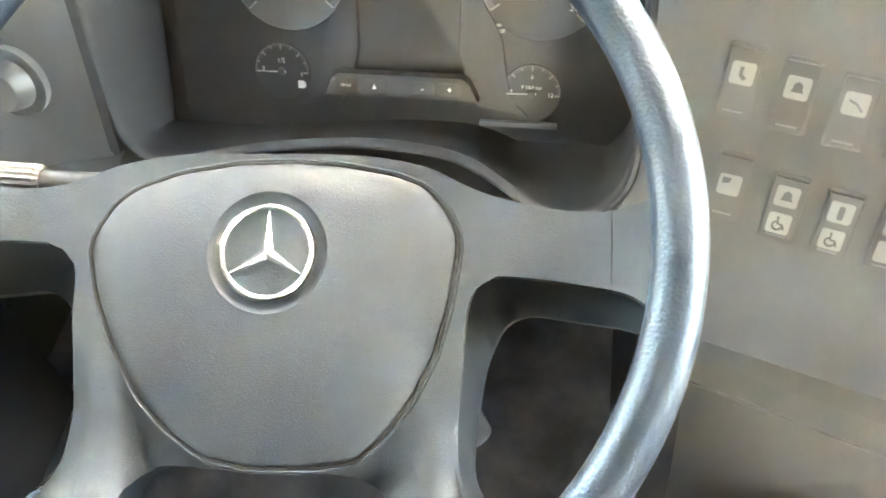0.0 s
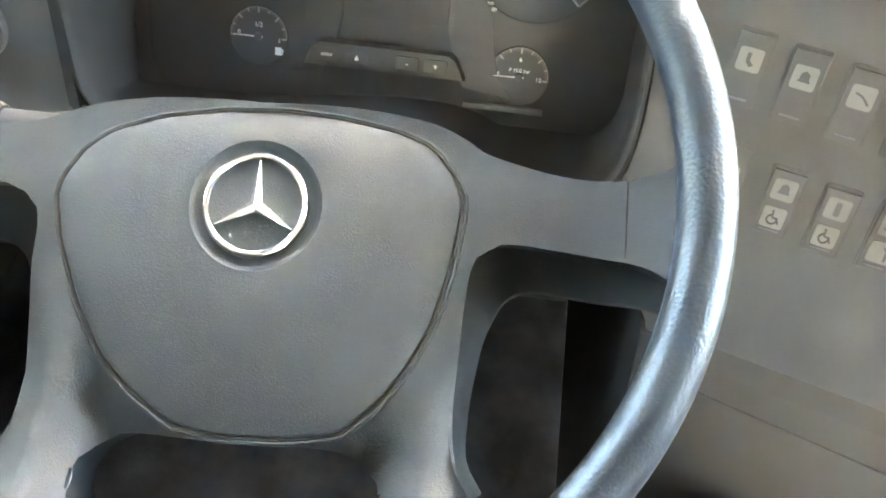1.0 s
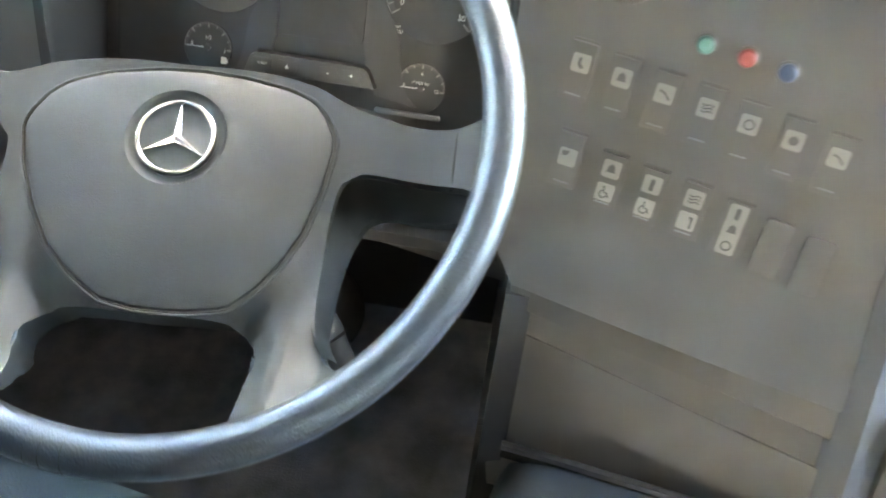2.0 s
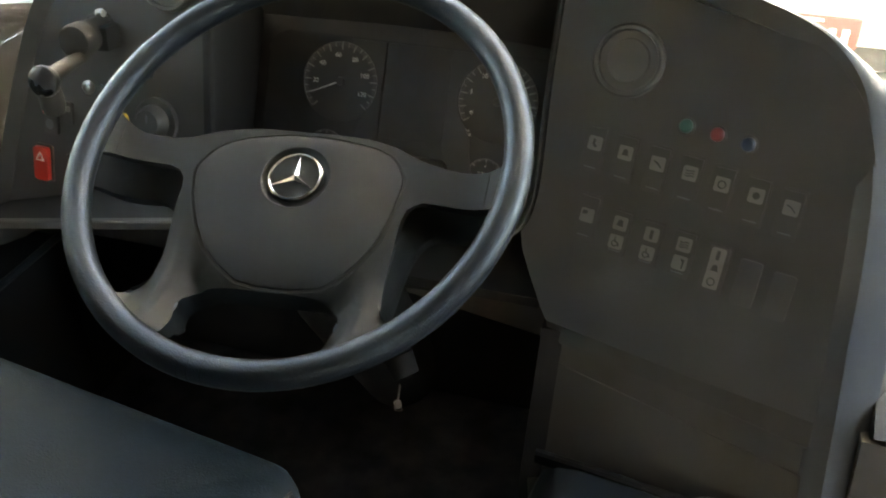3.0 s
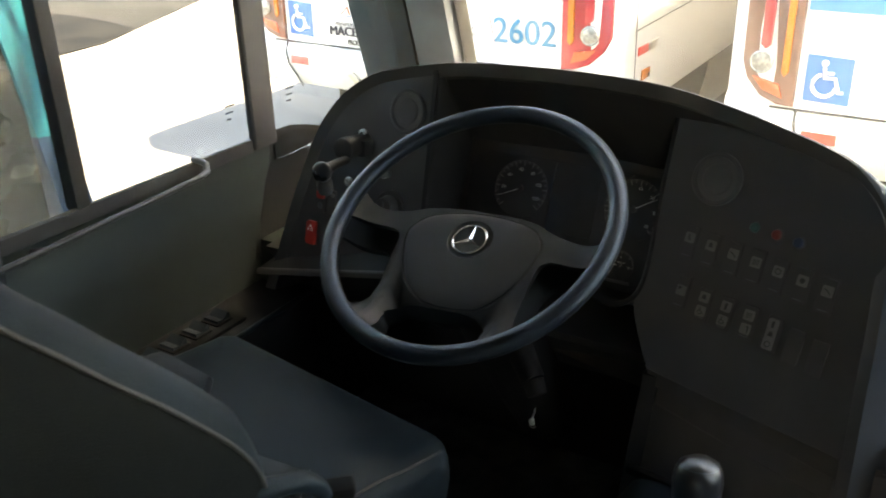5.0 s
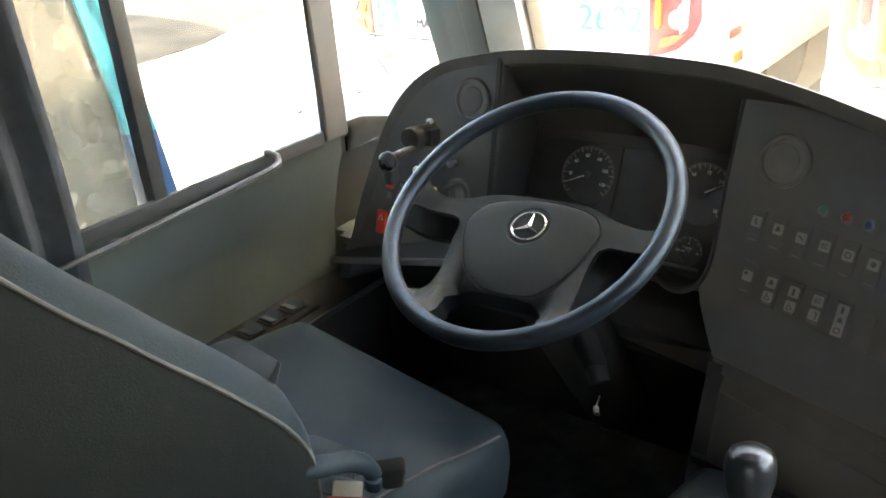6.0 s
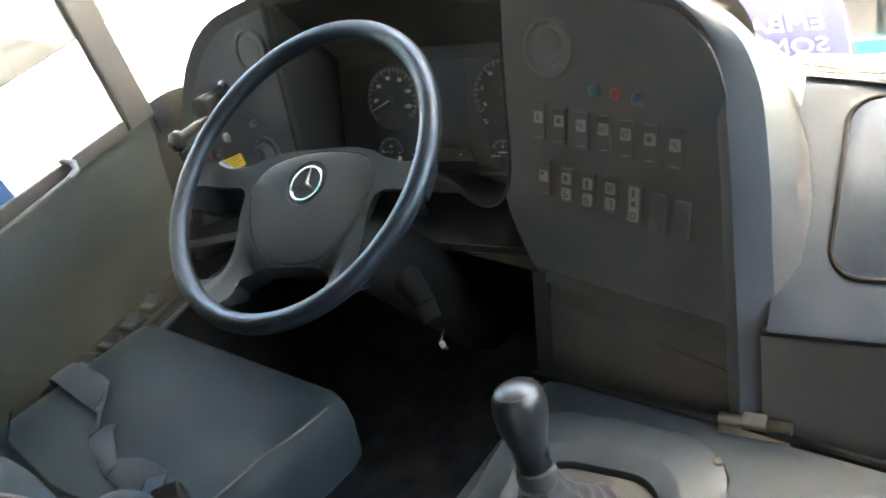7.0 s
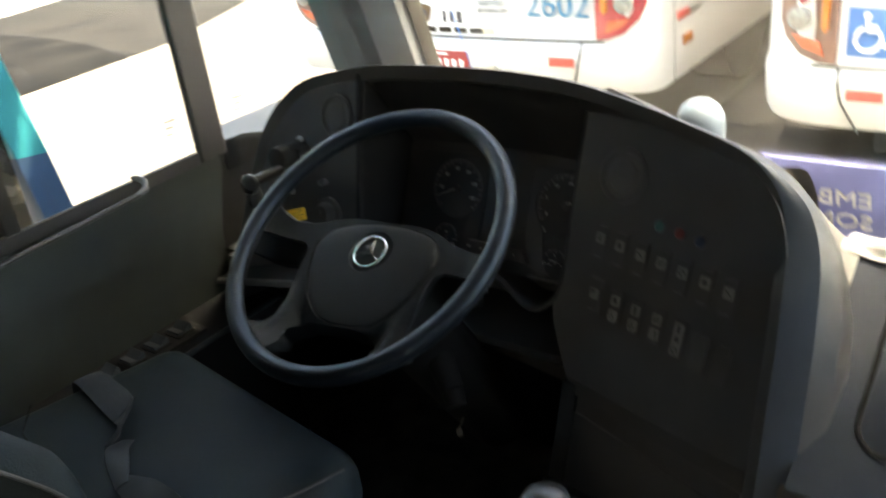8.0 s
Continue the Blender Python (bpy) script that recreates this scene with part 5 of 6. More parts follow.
for v in b.verts:
    v.co.z += 0.0025 * noise.noise(v.co * 9)
part("cushion", b, VINYL, seat, "dark blue vinyl seat cushion")
b = bmesh.new()
tube(b, smooth_line([(x, y, 0.5065 - 0.06 * (y + 0.09)) for x, y in ((0.053, -0.172), (0.047, -0.195), (0.035, -0.235), (0.020, -0.273), (0.010, -0.32), (0.002, -0.357), (-0.010, -0.45))], 4), 0.0017, 8)
part("cushion_piping", b, PIPING, seat, "grey piping")
b = bmesh.new()
tube(b, [CUSH @ Vector((x, y, 0.011 + 0.002 * (abs(x) < 0.2))) for x, y in ((0.245, -0.02), (0.17, -0.06), (0.0, -0.075), (-0.17, -0.06), (-0.245, -0.02))], 0.0015, 6)
part("cushion_seam", b, GROOVE, seat)
b = bmesh.new()
box(b, (-0.20, -0.20, -0.42), (0.20, 0.16, -0.12), 0.03, 3, CUSH)
part("seat_base", b, VINYL_SIDE, seat, "black seat pedestal")
# backrest, reclined
edge = smooth_line([(-0.117, -1.045, 1.43), (-0.075, -0.922, 1.26), (-0.030, -0.785, 1.085), (0.001, -0.690, 0.957), (0.012, -0.652, 0.912), (0.023, -0.615, 0.867), (0.033, -0.580, 0.827), (0.045, -0.543, 0.780), (0.053, -0.521, 0.748), (0.060, -0.509, 0.719), (0.067, -0.508, 0.691), (0.074, -0.516, 0.657), (0.078, -0.522, 0.60), (0.078, -0.525, 0.52)], 4)


def back_rows(offsets):
    """The bolster's section, flattening out towards the hip."""
    rows = []
    for p in edge:
        k = min(1.0, max(0.15, (p.z - 0.66) / 0.10))
        rows.append([p + Vector((o[0], o[1] * (k if o[1] > 0 else 1), o[2] * (k if o[2] > 0 else 1))) for o in offsets])
    return rows


b = bmesh.new()
loft(b, back_rows([(0.0, 0.0, 0.0), (0.004, -0.02, -0.015), (0.0, -0.12, -0.09), (-0.03, -0.26, -0.20), (-0.12, -0.30, -0.23), (-0.34, -0.30, -0.23), (-0.44, -0.22, -0.16), (-0.462, -0.035, -0.025)]), closed=False, caps=False)
part("backrest_shell", b, VINYL_SIDE, seat, "black vinyl backrest rear")
b = bmesh.new()
loft(b, back_rows([(0.0, 0.0, 0.0), (-0.003, 0.010, 0.008), (-0.010, 0.019, 0.015), (-0.022, 0.024, 0.019), (-0.036, 0.021, 0.017), (-0.048, 0.008, 0.006), (-0.062, -0.030, -0.022), (-0.09, -0.060, -0.045), (-0.23, -0.070, -0.055), (-0.375, -0.050, -0.037), (-0.395, -0.010, -0.008), (-0.418, 0.006, 0.004), (-0.445, -0.002, -0.002), (-0.462, -0.035, -0.025)]), closed=False, caps=False)
part("backrest_front", b, VINYL, seat, "dark blue vinyl backrest face with raised bolsters")
for dx, dy, dz in ((0.001, -0.001, 0.0), (-0.463, -0.035, -0.025)):
    b = bmesh.new()
    tube(b, [p + Vector((dx, dy, dz)) for p in edge], 0.0024, 8)
    part("backrest_piping", b, PIPING, seat, "grey piping")
b = bmesh.new()
lathe(b, [(0.026, 0.0), (0.028, 0.012), (0.024, 0.020), (0.0005, 0.021)], 24, frame_on((0.090, -0.615, 0.708), (0, 1, 0), (1, 0.0, 0.1)))
part("recline_knob", b, HOOD, seat, "round recliner knob")

belt = thing("seat_belt", None, "dark woven seat belt lying across the cushion", "seat belt")
def strap(name, edges, n=5, label="", bow=0.0015):
    """A piece of webbing between two edge lines, given as pairs of points; its middle is bowed a little."""
    lefts, rights = smooth_line([p for p, _ in edges], n), smooth_line([q for _, q in edges], n)
    rows = []
    for i, (p, q) in enumerate(zip(lefts, rights)):
        d = lefts[min(i + 1, len(lefts) - 1)] - lefts[max(i - 1, 0)]
        up = (q - p).cross(d)
        up = up.normalized() if up.length > 1e-9 else Vector((0, 0, 1))
        up = up if up.z >= 0 else -up
        mid = [p.lerp(q, k) + up * (bow * math.sin(math.pi * k)) for k in (0.0, 0.12, 0.35, 0.65, 0.88, 1.0)]
        rows.append([m + up * 0.0008 for m in mid] + [m - up * 0.0008 for m in reversed(mid)])
    return part(name, loft(bmesh.new(), rows), BELT, belt, label)


strap("upper_strap", [((-0.505, -0.236, 0.462), (-0.492, -0.192, 0.462)), ((-0.496, -0.236, 0.512), (-0.480, -0.194, 0.512)), ((-0.472, -0.239, 0.527), (-0.458, -0.197, 0.527)), ((-0.385, -0.260, 0.531), (-0.374, -0.212, 0.533)), ((-0.303, -0.280, 0.534), (-0.313, -0.233, 0.547))], label="flat belt webbing across the cushion")
strap("strap_fold", [((-0.305, -0.279, 0.5355), (-0.317, -0.234, 0.5485)), ((-0.286, -0.285, 0.542), (-0.295, -0.246, 0.557)), ((-0.270, -0.300, 0.543), (-0.272, -0.272, 0.559)), ((-0.268, -0.322, 0.536), (-0.250, -0.306, 0.548))], label="raised turned-over fold of the belt", bow=-0.003)
strap("strap_loop", [((-0.264, -0.300, 0.531), (-0.246, -0.288, 0.532)), ((-0.267, -0.323, 0.5305), (-0.235, -0.305, 0.533)), ((-0.224, -0.348, 0.534), (-0.203, -0.325, 0.538)), ((-0.172, -0.371, 0.535), (-0.165, -0.354, 0.541))], label="narrow twisted run of the belt", bow=0.002)
strap("lap_strap", [((-0.185, -0.366, 0.533), (-0.176, -0.342, 0.538)), ((-0.150, -0.376, 0.536), (-0.146, -0.338, 0.543)), ((-0.112, -0.384, 0.541), (-0.122, -0.338, 0.549)), ((-0.063, -0.390, 0.552), (-0.066, -0.350, 0.566)), ((0.000, -0.404, 0.580), (-0.010, -0.372, 0.592)), ((0.050, -0.446, 0.632), (0.042, -0.416, 0.648))], label="belt webbing rising to the buckle side")
b = bmesh.new()
sleeve = smooth_line([(0.010, -0.552, 0.699), (0.052, -0.520, 0.694), (0.064, -0.492, 0.688), (0.072, -0.462, 0.676), (0.080, -0.446, 0.657), (0.080, -0.446, 0.634)], 4)
tube(b, sleeve, [0.0135, 0.0135, 0.0138, 0.0135, 0.0128, 0.013, 0.0138, 0.014, 0.0136, 0.0125, 0.0128, 0.0136, 0.014, 0.0138, 0.0132, 0.0125, 0.0122, 0.0125, 0.012, 0.0118, 0.0115], 16, flat=0.8)
part("strap_sleeve", b, VINYL, belt, "folded strap sleeve at the backrest")
b = bmesh.new()
box(b, (-0.017, -0.010, -0.024), (0.017, 0.012, 0.014), 0.007, 3)
for v in b.verts:
    v.co.x *= 1 - 0.35 * max(0.0, -v.co.z / 0.024)
bmesh.ops.transform(b, matrix=frame_on((0.087, -0.424, 0.642), (0.75, 0.6, 0.15), (0.25, -0.35, 1.0)), verts=b.verts)
part("strap_end_cap", b, GROOVE, belt, "black moulded end cap")
buckle = thing("belt_buckle", frame_on((0.096, -0.500, 0.650), (0.779, 0.611, -0.141), (0.568, -0.460, 1.151)), "seat belt buckle with red release button", "buckle")
part("housing", slab(bmesh.new(), rounded(0.046, 0.070, 0.007), 0.022, 0.004, Matrix.Translation((0, -0.033, 0.011))), COVER, buckle)
part("release_button", slab(bmesh.new(), rounded(0.044, 0.009, 0.002), 0.018, 0.002, Matrix.Translation((0, 0.006, 0.011))), RED_DULL, buckle)
part("tongue", slab(bmesh.new(), rounded(0.030, 0.022, 0.002), 0.003, 0.001, Matrix.Translation((-0.002, 0.017, 0.008))), STEEL, buckle)
part("stalk", box(bmesh.new(), (-0.014, -0.17, 0.004), (0.014, -0.064, 0.016), 0.004), VINYL_SIDE, buckle)

# ---- engine cover, gear lever ----
cover = thing("engine_cover", None, "grey painted engine cover beside the driver's seat", "engine cover")
b = bmesh.new()
rows = []
for y in (-1.25, -0.6, -0.2, 0.1):
    xl = 0.25 + 0.09 * max(0, y + 0.2) + 0.02 * min(0, y + 0.2)
    row = [(xl - 0.05, y, 0.0), (xl - 0.018, y, 0.40), (xl - 0.010, y, 0.425), (xl + 0.006, y, 0.438), (xl + 0.03, y, 0.443), (0.9, y, 0.443), (1.25, y, 0.435), (1.30, y, 0.40), (1.34, y, 0.0)]
    rows.append([(px, py if y < -0.19 else min(py, 0.004 - 0.15 * (px - 0.25)), pz) for px, py, pz in row])
loft(b, rows)
part("cover_shell", b, COVER, cover)
hinge = thing("hinge_clasp", frame_on((0.5585, -0.030, 0.447), (0.97, -0.02, 0.0), (0, -0.35, 0.94)), "worn metal clasp at the engine cover's front edge", "clasp")
for x0, x1 in ((-0.040, -0.014), (-0.0135, 0.0135), (0.014, 0.040)):
    part("knuckle", rod(bmesh.new(), (x0, 0, 0.004), (x1, 0, 0.004), 0.0075, seg=16), BRASS, hinge)
part("leaf", slab(bmesh.new(), rounded(0.08, 0.022, 0.002), 0.003, 0.0008, Matrix.Translation((0, -0.008, 0.002))), BRASS, hinge)
part("clasp", box(bmesh.new(), (-0.013, -0.006, 0.006), (0.013, 0.010, 0.013), 0.002), STEEL, hinge)
b = bmesh.new()
loft(b, [[(x, y0 - 0.004, 0.434), (x, y0 - 0.004, 0.446), (x, y0 - 0.001, 0.4485), (x, y0 + 0.004, 0.4485), (x, y0 + 0.007, 0.445), (x, y0 + 0.007, 0.425)] for x, y0 in ((0.256, 0.004), (0.30, -0.001), (0.42, -0.018), (0.52, -0.031), (0.61, -0.043), (0.75, -0.064), (1.2, -0.13))])
part("cover_seal", b, GROOVE, cover, "black rubber seal strip")
GP = Matrix.Translation((0.412, -0.235, 0.443))
plate = thing("gear_plate", GP, "raised grey oval gear lever surround with screws", "gear surround")
outl = rounded(0.285, 0.36, 0.085, 8)
b = bmesh.new()
loft(b, [[Vector((x * k, y * k, z)) for x, y in outl] for k, z in ((1.0, 0.0), (0.99, 0.006), (0.965, 0.009), (0.75, 0.010), (0.715, 0.0135), (0.68, 0.0135), (0.63, 0.010), (0.565, 0.009), (0.55, 0.006), (0.54, -0.002), (0.45, -0.004), (0.05, -0.004))])
part("surround", b, COVER, plate)
b = bmesh.new()
slab(b, [(x * 0.538, y * 0.538) for x, y in outl], 0.001, 0, Matrix.Translation((0, 0, 0.0015)))
part("boot_well", b, RUBBER, plate)
for x, y in ((0.123, 0.139), (-0.123, 0.139), (0.123, -0.139)):
    part("screw", lathe(bmesh.new(), [(0.0055, 0.0), (0.005, 0.003), (0.003, 0.004), (0.0003, 0.003)], 14, Matrix.Translation((x, y, 0.0085))), DASH, plate)
scr = thing("cover_screw", Matrix.Translation((0.611, -0.164, 0.443)), "small dark screw in the engine cover", "screw")
part("head", lathe(bmesh.new(), [(0.006, 0.0), (0.0055, 0.003), (0.003, 0.0045), (0.0003, 0.003)], 14), DASH, scr)
gear = thing("gear_lever", None, "black gear lever with chrome-edged knob and leather boot", "gear lever")
K0, K1 = Vector((0.4165, -0.252, 0.581)), Vector((0.410, -0.226, 0.675))
kd = (K1 - K0).normalized()
KM = frame_on(K0, (1, 0, 0), kd)
b = bmesh.new()
rows = []
for z, rx, ry in ((0.0, 0.0175, 0.0180), (0.015, 0.0170, 0.0175), (0.032, 0.0178, 0.0188), (0.046, 0.0215, 0.0235), (0.060, 0.0248, 0.0280), (0.074, 0.0260, 0.0295), (0.086, 0.0248, 0.0285), (0.094, 0.0208, 0.0245), (0.099, 0.0125, 0.0155), (0.1005, 0.003, 0.003)):
    rows.append([KM @ Vector((rx * math.cos(a), ry * math.sin(a) - 0.004 * min(1.0, z / 0.05), z)) for a in (2 * math.pi * i / 28 for i in range(28))])
loft(b, rows)
part("knob", b, KNOB, gear)
b = bmesh.new()
tube(b, [KM @ Vector((0.0206 * math.cos(a), 0.0243 * math.sin(a) - 0.004, 0.0932)) for a in (2 * math.pi * i / 40 for i in range(40))], 0.0007, 8, closed=True)
part("knob_ring", b, HOOD, gear, "dull grey trim ring")
b = bmesh.new()
lathe(b, [(0.0195, -0.012), (0.0208, -0.004), (0.0203, 0.004), (0.0178, 0.007)], 24, KM)
part("collar", b, UNDER, gear)
b = bmesh.new()
rows = []
for k in range(25):
    t = k / 24
    c = Vector((0.417, -0.25, 0.452)).lerp(K0 - kd * 0.008, t)
    r = 0.050 * (1 - t) ** 1.6 + 0.0195
    fold = 0.5 * math.sin(2 * math.pi * 4.5 * t + 0.8) * (1 - 0.4 * t)
    row = []
    for i in range(48):
        a = 2 * math.pi * i / 48
        w = 1 + 0.07 * fold * (0.6 + 0.4 * math.sin(2 * a + 3 * t)) + 0.085 * (1 - t) * math.sin(5 * a + 3 * t) + 0.03 * math.sin(9 * a + 7 * t)
        row.append((c.x + r * w * math.cos(a) + 0.012 * (1 - t) * max(0.0, math.cos(a)), c.y + r * 1.25 * w * math.sin(a), c.z + 0.004 * math.sin(9 * t + 3 * a) * (1 - t)))
    rows.append(row)
loft(b, rows)
part("boot", b, BOOT, gear, "creased black leather boot")

# ---- passenger-side dash box ----
SL = 0.609
side_box = thing("dash_box", None, "blue-grey moulded dash box with a hatch lid", "dash box")
b = bmesh.new()
rows = []
for x in (0.572, 0.60, 0.9, 1.3, 1.66):
    rows.append([(x, 0.040, 0.44), (x, 0.020, 0.545), (x, 0.012, 0.553), (x, 0.022, 0.560), (x, 0.27, 0.558 + SL * 0.248), (x, 0.288, 0.719), (x, 0.33, 0.721), (x, 0.35, 0.712), (x, 0.44, 0.58), (x, 0.60, 0.42), (x, 0.86, 0.40), (x, 0.86, 0.30), (x, 0.2, 0.30)])
loft(b, rows)
part("box_shell", b, BOX_SIDE, side_box)
b = bmesh.new()
loft(b, [[(x, -0.032 - 0.10 * (x - 0.57), 0.420), (x, 0.014, 0.545), (x, 0.05, 0.545), (x, 0.05, 0.40)] for x in (0.564, 0.8, 1.4)])
part("kick_panel", b, DASH2, side_box, "brownish dark kick panel")
LID = frame_on((0.805, 0.022 + 0.143, 0.558 + SL * 0.143), (1, 0, 0), (0, -SL, 1))
b = bmesh.new()
slab(b, rounded(0.352, 0.216, 0.032, 7), 0.006, 0.003, LID @ Matrix.Translation((0, 0, 0.003)))
lid = part("lid", b, BOX_SIDE, side_box, "flush hatch lid")
b = bmesh.new()
tube(b, [LID @ Vector((x, y, 0.001)) for x, y in rounded(0.358, 0.222, 0.035, 7)], 0.0034, 8, closed=True)
part("lid_seal", b, GROOVE, side_box, "black rubber seal")
LT = LID @ Matrix.Translation((-0.083, -0.079, 0.003))
b = bmesh.new()
lathe(b, [(0.0275, 0.0), (0.0275, 0.003), (0.0235, 0.0045), (0.021, 0.002), (0.019, -0.004), (0.0005, -0.004)], 36, LT)
latch = part("latch_cup", b, UNDER, side_box, "round recessed latch")
b = bmesh.new()
slab(b, rounded(0.026, 0.012, 0.002), 0.004, 0.001, LT @ pose(0, 0.010, 0.005, -14, 0, 0))
part("latch_flap", b, BOX_SIDE, latch)
b = bmesh.new()
slab(b, rounded(0.024, 0.018, 0.003), 0.002, 0, LT @ Matrix.Translation((0, -0.006, -0.0015)))
part("latch_recess", b, GROOVE, latch)
b = bmesh.new()
slab(b, rounded(0.07, 0.010, 0.001), 0.003, 0.0008, LID @ Matrix.Translation((-0.06, 0.111, 0.006)))
part("lid_hinge", b, STEEL, side_box, "thin steel hinge strip")
papers = thing("paper_stack", None, "white crumpled papers lying along the top of the dash box", "papers")
for k in range(3):
    b = bmesh.new()
    rows = []
    for i in range(19):
        t = i / 18
        c = Vector((0.549 + 0.004 * k + (0.184 - 0.010 * k) * t, 0.307 - 0.036 * t + 0.002 * k, 0.7235 - 0.007 * t ** 2 + 0.0042 * k))
        w = 0.0165 - 0.002 * k + 0.0012 * math.sin(9 * t + 2 * k)
        h = 0.0022 + 0.0011 * math.sin(17 * t + 1.7 * k) + 0.002 * max(0.0, t - 0.85) * 6
        rows.append([c + Vector((0, w * u, h * v - 0.012 * max(0.0, -u) * t)) for u, v in ((-1.0, -0.4), (-1.02, 0.3), (-0.8, 0.9), (-0.2, 1.1 + 0.4 * math.sin(23 * t + k)), (0.5, 0.9), (1.0, 0.4), (1.0, -0.5), (0.0, -0.7))])
    loft(b, rows)
    part("sheet", b, PAPER, papers)
for k, (t, w) in enumerate(((0.22, 0.010), (0.45, 0.013), (0.62, 0.012), (0.80, 0.009))):
    b = bmesh.new()
    c = Vector((0.557 + 0.164 * t, 0.3025 - 0.034 * t + 0.004 * (k % 2), 0.7362 - 0.006 * t ** 2))
    slab(b, [(w * x, 0.0032 * y) for x, y in ((-1, -0.6), (-0.3, -0.2), (1, 0.2), (0.8, 0.9), (-0.2, 0.6), (-0.9, 0.1))], 0.0012, 0, Matrix.Translation(c) @ pose(0, 0, 0, 8, 0, -10))
    part("print_bar", b, INK_GREY, papers, smooth=False)
b = bmesh.new()
lathe(b, [(0.030, -0.26), (0.036, -0.25), (0.036, 0.0), (0.0345, 0.013), (0.029, 0.025), (0.019, 0.034), (0.008, 0.038), (0.0005, 0.0385)], 32, Matrix.Translation((0.300, 0.450, 0.814)))
solid("bottle", b, DOME, "pale blue plastic bottle with domed top behind the hood", "bottle")

# ---- posters on the windscreen ----
def on_glass(x, z, off=-0.006):
    return frame_on((x, 0.95 - 0.37 * (z - 0.45) + off, z), (-1, 0, 0), (0, 1, 0.37))


poster = thing("windscreen_poster", on_glass(0.372, 0.498), "violet-blue paper notice stuck inside the windscreen, seen from behind", "poster")
part("sheet", slab(bmesh.new(), rounded(0.25, 0.202, 0.004, 2), 0.001), POSTER, poster, smooth=False)
# the print faces the road, so from the cab it reads backwards
for words, dy in (("EMBA", 0.010), ("SOM", -0.050)):
    lettering("word", words, 0.056, WHITE_INK, poster, Matrix.Translation((-0.092, dy, -0.003)), "LEFT", depth=0.0018)
banner = thing("windscreen_banner", on_glass(0.75, 0.417, -0.002), "teal strip with a white sign stuck along the windscreen's foot", "banner")
part("strip", slab(bmesh.new(), [(-0.9, -0.06), (0.245, -0.06), (0.245, 0.036), (-0.9, 0.026)], 0.001), POSTER_TEAL, banner, smooth=False)
b = bmesh.new()
slab(b, circle(0.015, 20, 0.119, -0.004), 0.0015, 0, Matrix.Translation((0, 0, -0.0012)))
part("white_sign", b, WHITE_INK, banner, smooth=False)
b = bmesh.new()
slab(b, [(0.105, -0.004), (0.113, -0.010), (0.110, -0.034), (0.100, -0.036)], 0.0015, 0, Matrix.Translation((0, 0, -0.0012)))
part("white_tail", b, WHITE_INK, banner, smooth=False)


